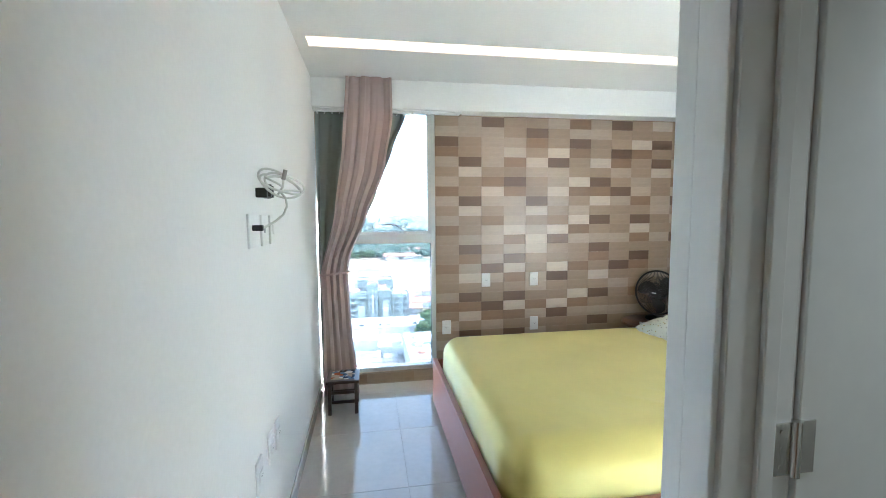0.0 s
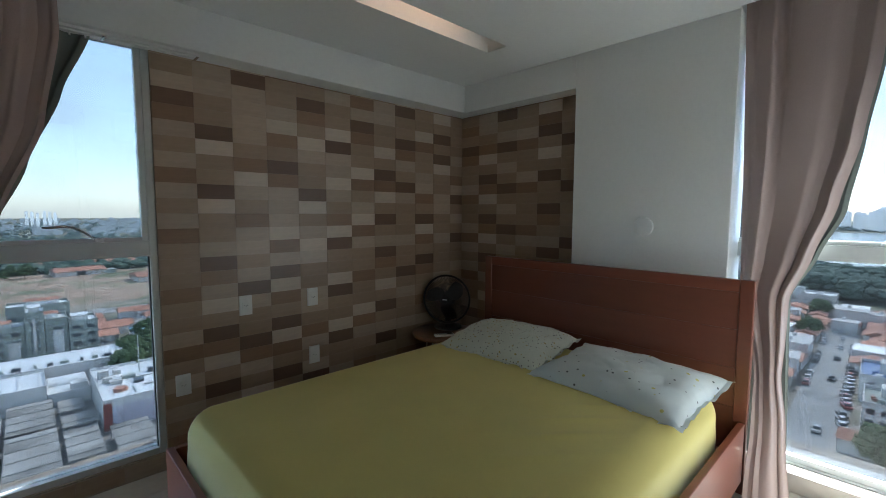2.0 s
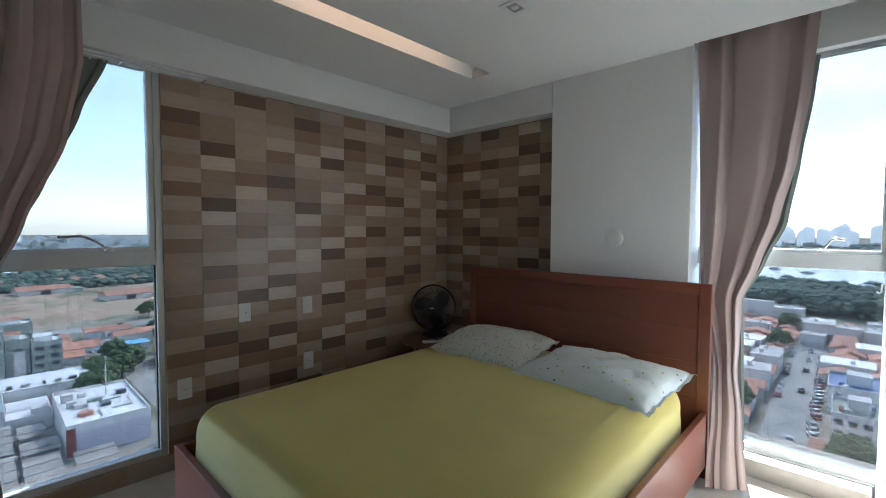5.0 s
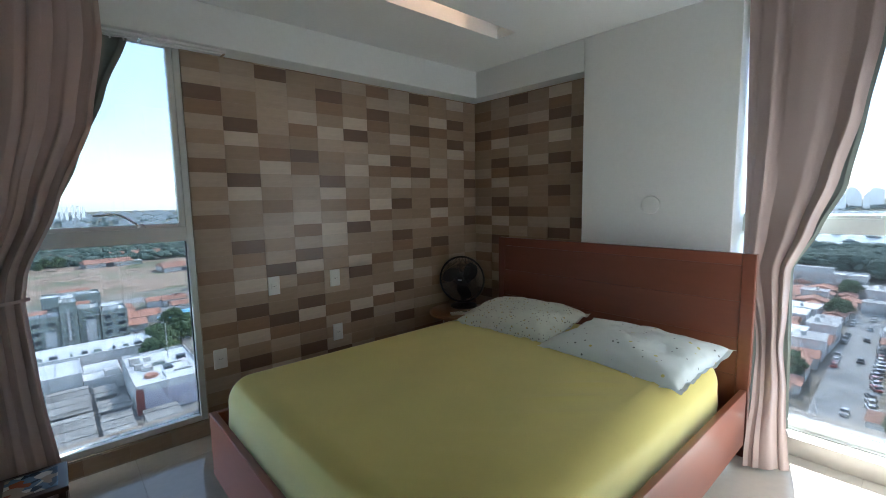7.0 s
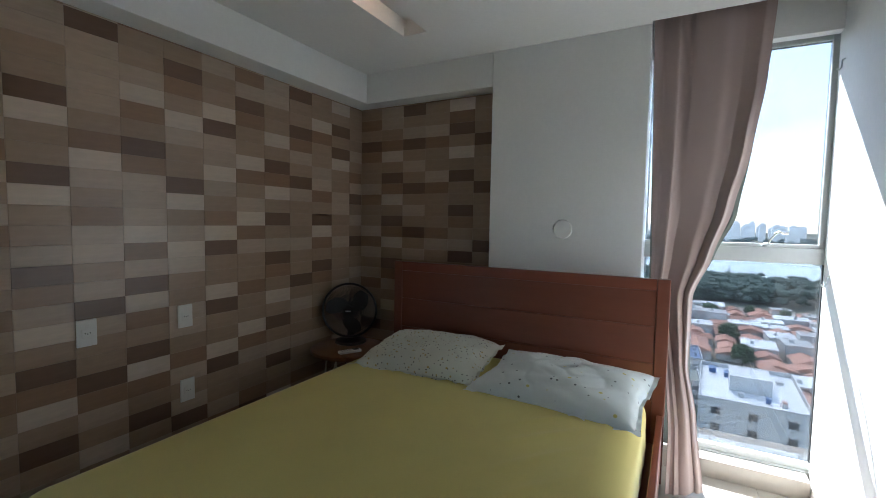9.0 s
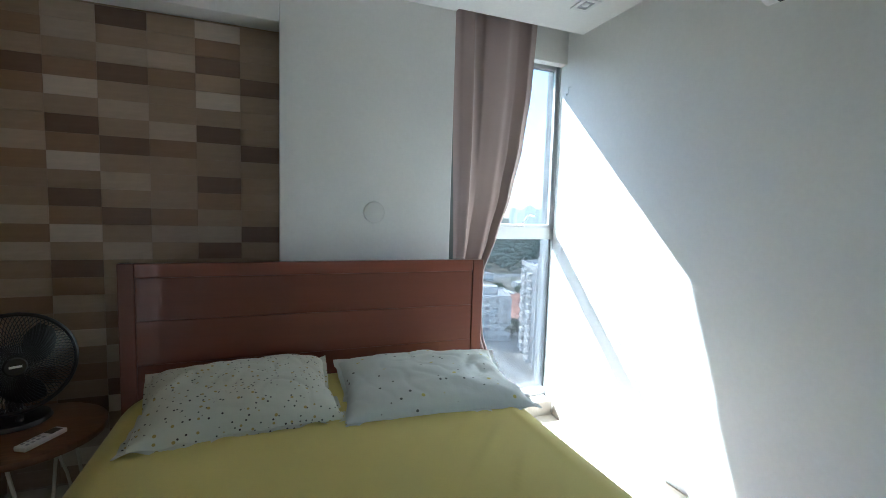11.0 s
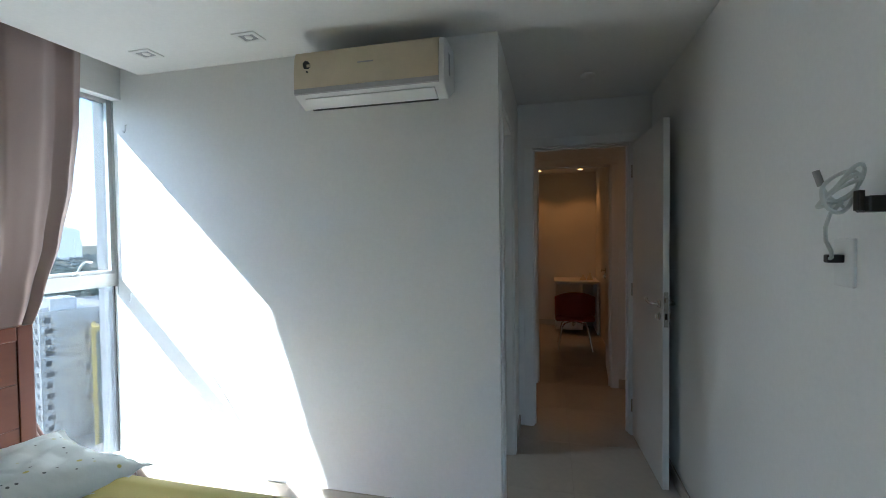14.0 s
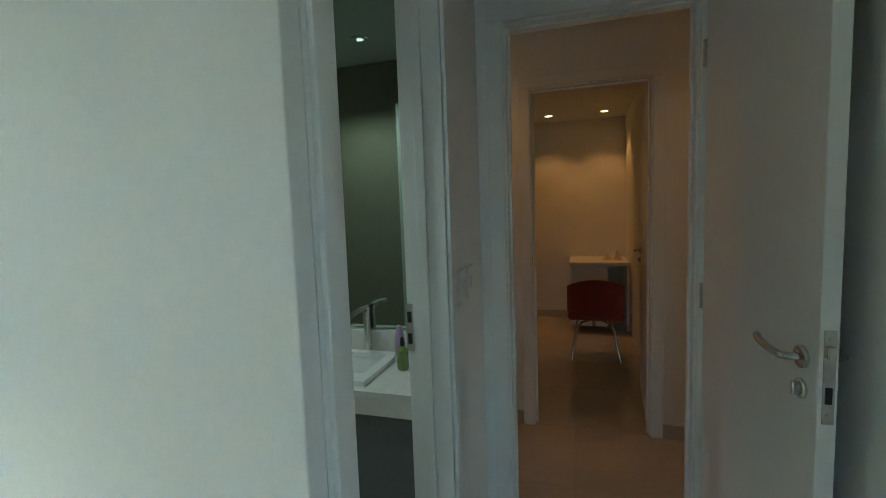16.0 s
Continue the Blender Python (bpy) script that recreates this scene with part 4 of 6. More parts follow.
# ---------------------------------------------------------------- air conditioner
AC_YEL = material("yellowed_white_plastic", (0.66, 0.575, 0.4), 0.35, grain=0.03, grain_scale=12, stain=0.08, stain_scale=3)
AC_GREY = material("silver_grey_strip", (0.42, 0.41, 0.42), 0.35, metal=0.3, grain=0.03)
ac = thing("air_conditioner", (1.28, YAC, 2.07), "split air conditioner with yellowed front, on the white wall", "air conditioner")
AX = (0.905, 1.655)


def extrude_x(profile, x0, x1):
    bm = bmesh.new()
    a = [bm.verts.new((x0, y, z)) for y, z in profile]
    b = [bm.verts.new((x1, y, z)) for y, z in profile]
    for k in range(len(profile)):
        bm.faces.new((a[k], a[(k + 1) % len(profile)], b[(k + 1) % len(profile)], b[k]))
    bm.faces.new(a[::-1])
    bm.faces.new(b)
    return bm


prof = [(YAC + 0.002, 2.352), (YAC + 0.17, 2.352), (YAC + 0.2, 2.343), (YAC + 0.212, 2.32), (YAC + 0.22, 2.25), (YAC + 0.222, 2.19), (YAC + 0.221, 2.15), (YAC + 0.205, 2.13), (YAC + 0.13, 2.094), (YAC + 0.115, 2.094), (YAC + 0.002, 2.155)]
b = extrude_x(prof, *AX)
bmesh.ops.bevel(b, geom=[e for e in b.edges if len(e.link_faces) == 2 and any(len(f.verts) > 4 for f in e.link_faces)], offset=0.008, segments=3, affect="EDGES", profile=0.5)
body = part("body", b, PLASTIC, ac, smooth=True)
fp = [(YAC + 0.175, 2.3535), (YAC + 0.203, 2.345), (YAC + 0.2155, 2.32), (YAC + 0.2235, 2.25), (YAC + 0.2258, 2.168), (YAC + 0.2218, 2.168), (YAC + 0.2195, 2.25), (YAC + 0.2115, 2.32), (YAC + 0.2, 2.3425), (YAC + 0.175, 2.3505)]
part("front_panel", extrude_x(fp, AX[0] + 0.025, AX[1] - 0.004), AC_YEL, ac, "yellowed front panel", smooth=True)
fs = [(YAC + 0.2258, 2.167), (YAC + 0.2235, 2.145), (YAC + 0.2185, 2.14), (YAC + 0.2185, 2.167)]
part("silver_strip", extrude_x(fs, AX[0] + 0.025, AX[1] - 0.004), AC_GREY, ac, "silver grey strip")
lv = [(YAC + 0.2, 2.1276), (YAC + 0.2026, 2.1222), (YAC + 0.1386, 2.0915), (YAC + 0.136, 2.0969)]
part("louvre", extrude_x(lv, AX[0] + 0.05, AX[1] - 0.05), PLASTIC, ac, "white air louvre")
part("louvre_gap", extrude_x([(YAC + 0.1355, 2.0967), (YAC + 0.1375, 2.0905), (YAC + 0.122, 2.0885), (YAC + 0.122, 2.095)], AX[0] + 0.05, AX[1] - 0.05), RUBBER, ac)
part("energy_seal", cyl((1.582, YAC + 0.222, 2.278), (1.582, YAC + 0.2262, 2.277), 0.019, seg=24), BLACK, ac, "dark round sticker")
part("seal_half", box(1.564, 1.5805, YAC + 0.2263, YAC + 0.2268, 2.266, 2.292), AC_YEL, ac)
part("seal_dot", cyl((1.58, YAC + 0.222, 2.245), (1.58, YAC + 0.2268, 2.245), 0.005, seg=12), BLACK, ac)
part("side_label", box(AX[0] - 0.0012, AX[0] - 0.0002, YAC + 0.1, YAC + 0.13, 2.2, 2.3), GREYB, ac)
part("brand_mark", box(1.24, 1.32, YAC + 0.2232, YAC + 0.2242, 2.262, 2.268), AC_GREY, ac)

ac.location.z += 0.006

# ---------------------------------------------------------------- ceiling spots and strip light
for x, y in ((2.511, 0.797), (1.869, 0.821), (1.79, 1.885)):
    sp = thing("ceiling_spot", (x, y, H), "small square white recessed spot, switched off", "ceiling light", "bedroom spots")
    part("trim_ring", panel_with_holes("z", H - 0.006, H - 0.0003, (x - 0.062, x + 0.062, y - 0.05, y + 0.05), [(x - 0.04, x + 0.04, y - 0.03, y + 0.03)]), PLASTIC, sp)
    part("reflector", box(x - 0.039, x + 0.039, y - 0.029, y + 0.029, H - 0.0028, H - 0.0006, 0.0005), GREYB, sp)
    part("lamp", cyl((x, y, H - 0.0028), (x, y, H - 0.007), 0.02, 0.016, 20), PLASTIC, sp, smooth=True)
smoke = thing("smoke_detector", (0.223, -0.16, H), "small round white detector on the corridor ceiling", "detector")
part("housing", lathe([(0.045, 0.0), (0.045, -0.012), (0.03, -0.022), (0.01, -0.024)], 28, at=(0.223, -0.16, H - 0.0005)), PLASTIC, smoke, smooth=True)
strip = thing("strip_light", (1.1, 2.49, 2.5), "warm strip light hidden in the ceiling slot", "strip light")
part("diffuser", box(SLOT[0] - 0.02, SLOT[1] - 0.28, SLOT[2] - 0.04, SLOT[2] - 0.025, H + 0.066, H + 0.08, 0.002), SLOT_GLOW, strip)

# ---------------------------------------------------------------- bathroom corner
STONE = material("white_quartz_counter", (0.72, 0.7, 0.65), 0.25, grain=0.05, grain_scale=30, stain=0.04)
BATHTILE = material("taupe_bath_tile", (0.36, 0.32, 0.25), 0.3, grain=0.05, grain_scale=12, stain=0.08)
GREYCAB = material("grey_cabinet_front", (0.16, 0.165, 0.16), 0.4, grain=0.05, stain=0.05)
MIRROR = material("tinted_mirror", (0.4, 0.48, 0.4), 0.03, metal=1.0)
van = thing("vanity_counter", (1.2, -0.4, 0.8), "white stone vanity counter with an inset basin", "vanity")
part("counter", panel_with_holes("z", 0.775, 0.795, (0.822, 1.62, -0.6, -0.205), [(1.05, 1.42, -0.53, -0.27)]), STONE, van)
part("apron", box(0.822, 1.62, -0.225, -0.2055, 0.712, 0.7745, 0.002), STONE, van)
part("backsplash", box(0.822, 1.62, -0.6015, -0.588, 0.7955, 0.895, 0.002), STONE, van)
CERAMIC = material("white_ceramic", (0.8, 0.8, 0.77), 0.12, grain=0.02, stain=0.03)
basin = part("basin", panel_with_holes("z", 0.7955, 0.815, (1.02, 1.45, -0.56, -0.235), [(1.06, 1.41, -0.525, -0.275)]), CERAMIC, van)
part("bowl", box(1.045, 1.425, -0.54, -0.26, 0.715, 0.725, 0.004), CERAMIC, basin)
for b4 in ((1.045, 1.059, -0.54, -0.26), (1.411, 1.425, -0.54, -0.26), (1.0595, 1.4105, -0.54, -0.526), (1.0595, 1.4105, -0.274, -0.26)):
    part("bowl_wall", box(*b4, 0.7255, 0.7945, 0.003), CERAMIC, basin)
cabn = thing("vanity_cabinet", (1.2, -0.4, 0.1), "dark grey bathroom cabinet under the counter", "cabinet")
part("body", box(0.822, 1.6, -0.6, -0.245, 0.15, 0.711, 0.002), GREYCAB, cabn)
part("door", box(0.825, 1.21, -0.2445, -0.226, 0.16, 0.708, 0.003), GREYCAB, cabn)
part("door", box(1.215, 1.59, -0.2445, -0.226, 0.16, 0.708, 0.003), GREYCAB, cabn)
mir = thing("mirror", (1.2, -0.6, 1.0), "large dark tinted bathroom mirror above the counter", "mirror")
part("mirror_glass", box(0.822, 1.6, -0.6015, -0.5965, 0.9, 2.3, 0.001), MIRROR, mir)
tap = thing("tap", (1.17, -0.575, 0.795), "chrome basin tap on the counter", "tap")
part("tap_body", cyl((1.17, -0.573, 0.7955), (1.17, -0.573, 1.0), 0.016, seg=20, bevel=0.002), CHROME, tap, smooth=True)
part("spout", tube([(1.17, -0.57, 0.985), (1.17, -0.5, 1.0), (1.17, -0.43, 0.99)], 0.011, 10), CHROME, tap, smooth=True)
part("tap_lever", box(1.163, 1.177, -0.58, -0.52, 1.001, 1.01, 0.003), CHROME, tap)
LILAC = material("lilac_plastic", (0.42, 0.32, 0.46), 0.4, grain=0.03)
GREENB = material("olive_green_bottle", (0.2, 0.26, 0.08), 0.2, grain=0.05)
tb = thing("lotion_tube", (0.992, -0.5, 0.795), "white and lilac lotion tube standing on its cap", "toiletry")
part("cap", lathe([(0.02, 0.0), (0.021, 0.004), (0.02, 0.025)], 20, at=(0.992, -0.5, 0.796)), PLASTIC, tb, smooth=True)
part("tube_body", lathe([(0.022, 0.0255), (0.023, 0.08), (0.014, 0.135), (0.006, 0.15)], 20, at=(0.992, -0.5, 0.796)), LILAC, tb, smooth=True)
bt = thing("lotion_bottle", (0.952, -0.43, 0.795), "small olive green bottle with a pump", "toiletry")
part("bottle", lathe([(0.02, 0.0), (0.022, 0.01), (0.022, 0.075), (0.009, 0.09)], 20, at=(0.952, -0.43, 0.796)), GREENB, bt, smooth=True)
part("pump", lathe([(0.008, 0.0905), (0.008, 0.11), (0.004, 0.125)], 12, at=(0.952, -0.43, 0.796)), BLACK, bt, smooth=True)
solid("bath_tiles", box(2.45, 2.46, -0.6, YAC - 0.063, 0.0, 2.399), BATHTILE, "taupe tiled bathroom wall", "wall", kind="structure")
solid("bath_tiles_side", box(0.92, 2.45, YAC - 0.062, YAC - 0.052, 0.0, 2.399), BATHTILE, "taupe tiled bathroom wall", "wall", kind="structure")

BATHLAMP = glowing("cool_bath_lamp", (1.0, 0.95, 0.85), 0.02)
for x, y in ((1.5, 0.1), (1.75, 0.1)):
    sp = thing("downlight", (x, y, 2.4), "lit white recessed downlight in the bathroom ceiling", "ceiling light", "bathroom downlights")
    part("ring", lathe([(0.05, 0.0), (0.05, -0.006), (0.04, -0.006)], 24, at=(x, y, 2.3995)), PLASTIC, sp, smooth=True)
    part("bulb", lathe([(0.018, 0.0), (0.018, -0.008)], 24, at=(x, y, 2.3995)), BATHLAMP, sp)
    lt = bpy.data.lights.new("bath_beam", "SPOT")
    lt.energy, lt.color, lt.spot_size, lt.spot_blend, lt.shadow_soft_size = 0.12, (1.0, 0.95, 0.85), radians(110), 0.6, 0.03
    new("bath_beam", lt).matrix_world = look((x, y, 2.385), (x, y - 0.02, 0))

# ---------------------------------------------------------------- study beyond the hall
REDL = material("red_upholstery", (0.27, 0.028, 0.018), 0.45, grain=0.08, grain_scale=40, stain=0.1, bump=0.05)
desk = thing("desk", (0.05, -4.25, 0), "white desk with a pedestal against the study wall", "desk")
part("desktop", box(-0.23, 0.4, -4.585, -3.95, 0.735, 0.775, 0.004), TRIM, desk)
part("pedestal", box(0.0, 0.385, -4.58, -3.97, 0.06, 0.734, 0.004), TRIM, desk)
part("side_panel", box(-0.23, -0.2, -4.58, -3.97, 0.0, 0.734, 0.003), TRIM, desk)
for z0, z1 in ((0.07, 0.28), (0.285, 0.5), (0.505, 0.725)):
    part("drawer_front", box(0.005, 0.38, -3.9695, -3.952, z0, z1, 0.003), TRIM, desk)
for k, (x, hgt) in enumerate(((-0.12, 0.09), (-0.02, 0.06))):
    or_ = thing("desk_ornament", (x, -4.2, 0.775), "small pale ornament on the desk", "ornament")
    part("ornament_body", lathe([(0.05, 0.0), (0.045, 0.01), (0.012, hgt), (0.004, hgt + 0.02)], 16, at=(x, -4.2, 0.7755)), AC_YEL, or_, smooth=True)
chair = thing("chair", (0.16, -3.15, 0), "red upholstered chair on slim chrome legs, at the desk", "chair")
part("seat", box(-0.08, 0.4, -3.4, -2.95, 0.37, 0.45, 0.035, seg=4), REDL, chair, smooth=True)


def back(u, v):
    a = math.pi * (0.12 + 0.76 * u)
    return Vector((0.16 + 0.235 * math.cos(a), -3.16 + 0.235 * math.sin(a) * 0.9 - 0.0 + 0.03 * v, 0.44 + 0.31 * v * (0.75 + 0.25 * math.sin(math.pi * u))))


part("backrest", grid_sheet(24, 8, back, 0.03), REDL, chair, smooth=True)
part("column", cyl((0.16, -3.17, 0.28), (0.16, -3.17, 0.37), 0.025, seg=14), CHROME, chair, smooth=True)
for k in range(4):
    a = math.pi / 4 + k * math.pi / 2
    c, s = math.cos(a), math.sin(a)
    part("leg", tube([(0.16 + 0.03 * c, -3.17 + 0.03 * s, 0.345), (0.16 + 0.17 * c, -3.17 + 0.17 * s, 0.33), (0.16 + 0.22 * c, -3.17 + 0.22 * s, 0.28), (0.16 + 0.29 * c, -3.17 + 0.29 * s, 0.006)], 0.009, 8), CHROME, chair, smooth=True)
LAMP = glowing("warm_spot_lamp", (1.0, 0.55, 0.16), 0.05)
for x, y in ((-1.0, -1.24), (1.3, -1.24)):
    sp = thing("downlight", (x, y, 2.44), "lit warm recessed downlight in the hall ceiling", "ceiling light", "hall downlights")
    part("ring", lathe([(0.05, 0.0), (0.05, -0.006), (0.04, -0.006)], 24, at=(x, y, 2.4395)), PLASTIC, sp, smooth=True)
    part("bulb", lathe([(0.038, 0.0), (0.038, -0.008)], 24, at=(x, y, 2.4395)), LAMP, sp)
    lt = bpy.data.lights.new("hall_beam", "SPOT")
    lt.energy, lt.color, lt.spot_size, lt.spot_blend, lt.shadow_soft_size = 0.07, (1.0, 0.4, 0.12), radians(140), 0.6, 0.03
    new("hall_beam", lt).matrix_world = look((x, y, 2.425), (x * 0.7, y, 0))
for x, y in ((0.614, -4.2), (0.013, -4.2), (1.6, -4.2)):
    sp = thing("downlight", (x, y, 2.44), "lit warm recessed downlight in the study ceiling", "ceiling light", "study downlights")
    part("ring", lathe([(0.05, 0.0), (0.05, -0.006), (0.04, -0.006)], 24, at=(x, y, 2.4395)), PLASTIC, sp, smooth=True)
    part("bulb", lathe([(0.038, 0.0), (0.038, -0.008)], 24, at=(x, y, 2.4395)), LAMP, sp)
    lt = bpy.data.lights.new("downlight_beam", "SPOT")
    lt.energy, lt.color, lt.spot_size, lt.spot_blend, lt.shadow_soft_size = 0.085, (1.0, 0.37, 0.09), radians(95), 0.6, 0.03
    lo = new("downlight_beam", lt)
    lo.matrix_world = look((x, y, 2.425), (x, y - 0.12, 0))

# ---------------------------------------------------------------- the city below, from a high floor
G = -52.0
rc = random.Random(11)


def mottled(name, stops, scale, rough=0.9, fine=6.0):
    """A material that runs through several colours with a broad and a fine pattern, in metres."""
    m = bpy.data.materials.new(name)
    m.use_nodes = True
    n, l = m.node_tree.nodes, m.node_tree.links
    p = n["Principled BSDF"]
    p.inputs["Roughness"].default_value = rough
    p.inputs["Specular IOR Level"].default_value = 0.2
    tc = n.new("ShaderNodeTexCoord")
    a, b, mx, r = n.new("ShaderNodeTexNoise"), n.new("ShaderNodeTexNoise"), n.new("ShaderNodeMath"), n.new("ShaderNodeValToRGB")
    a.inputs["Scale"].default_value, a.inputs["Detail"].default_value = scale, 8
    b.inputs["Scale"].default_value, b.inputs["Detail"].default_value = scale * fine, 6
    mx.operation = "MULTIPLY_ADD"
    mx.inputs[1].default_value = 0.35
    l.new(tc.outputs["Object"], a.inputs["Vector"])
    l.new(tc.outputs["Object"], b.inputs["Vector"])
    l.new(b.outputs["Fac"], mx.inputs[0])
    l.new(a.outputs["Fac"], mx.inputs[2])
    lo, hi = 0.52, 0.84
    for k, c in enumerate(stops):
        pos = lo + (hi - lo) * k / max(1, len(stops) - 1)
        e = r.color_ramp.elements[k] if k < 2 else r.color_ramp.elements.new(pos)
        e.position, e.color = pos, (*c, 1)
    l.new(mx.outputs[0], r.inputs[0])
    l.new(r.outputs[0], p.inputs["Base Color"])
    return m


GROUND = mottled("suburban_ground", ((0.1, 0.125, 0.075), (0.26, 0.23, 0.18), (0.12, 0.14, 0.085), (0.36, 0.3, 0.24), (0.14, 0.16, 0.11)), 0.02, fine=9)
EARTH = mottled("bare_earth", ((0.16, 0.17, 0.1), (0.36, 0.255, 0.185), (0.4, 0.3, 0.22), (0.2, 0.2, 0.12)), 0.03)
ASPHALT = mottled("sun_bleached_paving", ((0.2, 0.2, 0.195), (0.31, 0.305, 0.29), (0.38, 0.37, 0.35)), 0.05)
FIBRE = mottled("weathered_fibre_cement", ((0.16, 0.15, 0.135), (0.27, 0.255, 0.23), (0.35, 0.33, 0.3)), 0.15)
DUST = mottled("dusty_plots", ((0.13, 0.12, 0.085), (0.25, 0.215, 0.18), (0.17, 0.17, 0.12), (0.34, 0.3, 0.26)), 0.06)
LOT = mottled("dark_parking_asphalt", ((0.07, 0.075, 0.08), (0.12, 0.125, 0.13), (0.17, 0.17, 0.17)), 0.05)
YARD = mottled("concrete_yard", ((0.22, 0.21, 0.19), (0.44, 0.42, 0.385), (0.32, 0.3, 0.27)), 0.08)
WATER = material("river_water", (0.3, 0.35, 0.38), 0.2, grain=0.05, grain_scale=0.05, bump=0.25, bump_scale=0.4)
LEAF = mottled("leaf_canopy", ((0.045, 0.07, 0.03), (0.09, 0.125, 0.055), (0.13, 0.16, 0.08)), 0.25, fine=8)
# leaf green lightened and greyed to paint in some air haze
BANKLEAF = mottled("mangrove_leaves_haze_tint", ((0.055, 0.085, 0.06), (0.1, 0.135, 0.105), (0.15, 0.18, 0.145)), 0.1, fine=8)
# horizon leaves: paler and bluer, with the haze of distance mixed into the colour
HAZELEAF = mottled("far_leaves_haze_tint", ((0.11, 0.15, 0.14), (0.16, 0.2, 0.19), (0.21, 0.24, 0.23)), 0.02)
BARK = material("bark", (0.09, 0.065, 0.045), 0.9, grain=0.3, grain_scale=3)
TERRA = material("terracotta_roof", (0.5, 0.245, 0.165), 0.85, grain=0.2, grain_scale=0.9, stain=0.25, stain_scale=0.25, random_tint=0.25, stretch=(6, 1, 1))
RENDERW = material("white_render", (0.66, 0.64, 0.61), 0.8, grain=0.06, grain_scale=0.6, stain=0.12, stain_scale=0.15, random_tint=0.15)
GREYR = material("grey_green_render", (0.32, 0.35, 0.31), 0.8, grain=0.06, grain_scale=0.6, stain=0.12, stain_scale=0.15)
CONC = material("roof_concrete", (0.55, 0.53, 0.5), 0.85, grain=0.12, grain_scale=0.7, stain=0.2, stain_scale=0.2)
WHITEROOF = material("white_metal_roof", (0.78, 0.78, 0.76), 0.5, grain=0.06, grain_scale=2, stain=0.1, stain_scale=0.2, stretch=(8, 1, 1))
DARKWIN = material("dark_window", (0.035, 0.045, 0.055), 0.15, grain=0.1)
BLUEP = material("sky_blue_panel", (0.16, 0.42, 0.6), 0.5, grain=0.06, grain_scale=0.5, stain=0.08, stain_scale=0.2)
LILACP = material("pale_lilac_panel", (0.5, 0.46, 0.52), 0.6, grain=0.06, grain_scale=0.5, stain=0.08, stain_scale=0.2)
YELP = material("yellow_frame_paint", (0.75, 0.52, 0.1), 0.6, grain=0.05, grain_scale=0.5, stain=0.08, stain_scale=0.2)
REDP = material("red_panel", (0.22, 0.06, 0.045), 0.6, grain=0.08, stain=0.1)
BLUET = material("blue_tarpaulin_roof", (0.05, 0.13, 0.32), 0.5, grain=0.1, stain=0.1)

bm = bmesh.new()
bmesh.ops.create_grid(bm, x_segments=24, y_segments=24, size=4800)
bmesh.ops.translate(bm, vec=(0, 0, G), verts=bm.verts)
solid("ground", bm, GROUND, "hazy green and brown suburban ground", "ground", kind="structure")


def patch(name, x0, x1, y0, y1, mat, label, category, lift=0.06, turn=0.0):
    b = box(x0, x1, y0, y1, G - 0.4, G + lift)
    if turn:
        c = Vector(((x0 + x1) / 2, (y0 + y1) / 2, 0))
        bmesh.ops.transform(b, matrix=Matrix.Translation(c) @ Matrix.Rotation(radians(turn), 4, "Z") @ Matrix.Translation(-c), verts=b.verts)
    return solid(name, b, mat, label, category, kind="structure")


patch("water", 480, 1750, -170, 1200, WATER, "pale grey river with moored boats", "river", 0.1)
patch("earth_field", -80, 190, 325, 500, EARTH, "bare ochre earth field with scrub", "field", 0.05)
patch("road_1", -140, 260, 287, 301, ASPHALT, "grey main road across the field", "road", 0.12, -4)
patch("road_2", 70, 318, 8, 20, ASPHALT, "grey street with parked cars", "road", 0.14, 1.5)
patch("road_3", 322, 340, -220, 260, ASPHALT, "grey avenue along the mangrove", "road", 0.12)
patch("road_4", 96, 106, -190, 120, ASPHALT, "grey street below the towers", "road", 0.13, -24)
patch("road_5", 34, 44, 90, 287, ASPHALT, "grey side street", "road", 0.13)
patch("quarter_yards", 108, 322, -170, 170, DUST, "dusty plots between the houses", "yard", 0.04)
patch("parking_lot", 20, 33, 190, 228, LOT, "dark asphalt parking lot", "parking lot", 0.09)
patch("pavement", 60, 150, -20, 7, YARD, "pale concrete yards", "yard", 0.05)
patch("yard_north", -40, 32, 95, 186, FIBRE, "pale concrete yard below the window", "yard", 0.05)
patch("yard_south", 108, 190, -140, -58, YARD, "pale concrete yards round the towers", "yard", 0.05)


# ---- trees
def clump_mesh(name, radius, height, count, size, seed):
    """A crown of many small uneven clumps, set on a rough dome with gaps."""
    r = random.Random(seed)
    base = bmesh.new()
    bmesh.ops.create_icosphere(base, subdivisions=1, radius=1)
    vs = [v.co.copy() for v in base.verts]
    fs = [[v.index for v in f.verts] for f in base.faces]
    base.free()
    verts, faces = [], []
    for _ in range(count):
        a, h = r.uniform(0, 2 * math.pi), r.random() ** 0.8
        rad = radius * math.sqrt(max(0.02, 1 - (h - 0.3) ** 2 * 1.9)) * r.uniform(0.45, 1.08)
        c = Vector((rad * math.cos(a), rad * math.sin(a), height * h))
        s = size * r.uniform(0.5, 1.3)
        o = len(verts)
        q = Euler((r.uniform(0, 6), r.uniform(0, 6), r.uniform(0, 6))).to_matrix()
        verts += [c + q @ Vector((v.x * s * r.uniform(0.7, 1.3), v.y * s * r.uniform(0.7, 1.3), v.z * s * r.uniform(0.45, 0.9))) for v in vs]
        faces += [[o + k for k in f] for f in fs]
    me = bpy.data.meshes.new(name)
    me.from_pydata(verts, [], faces)
    me.materials.append(LEAF)
    return me


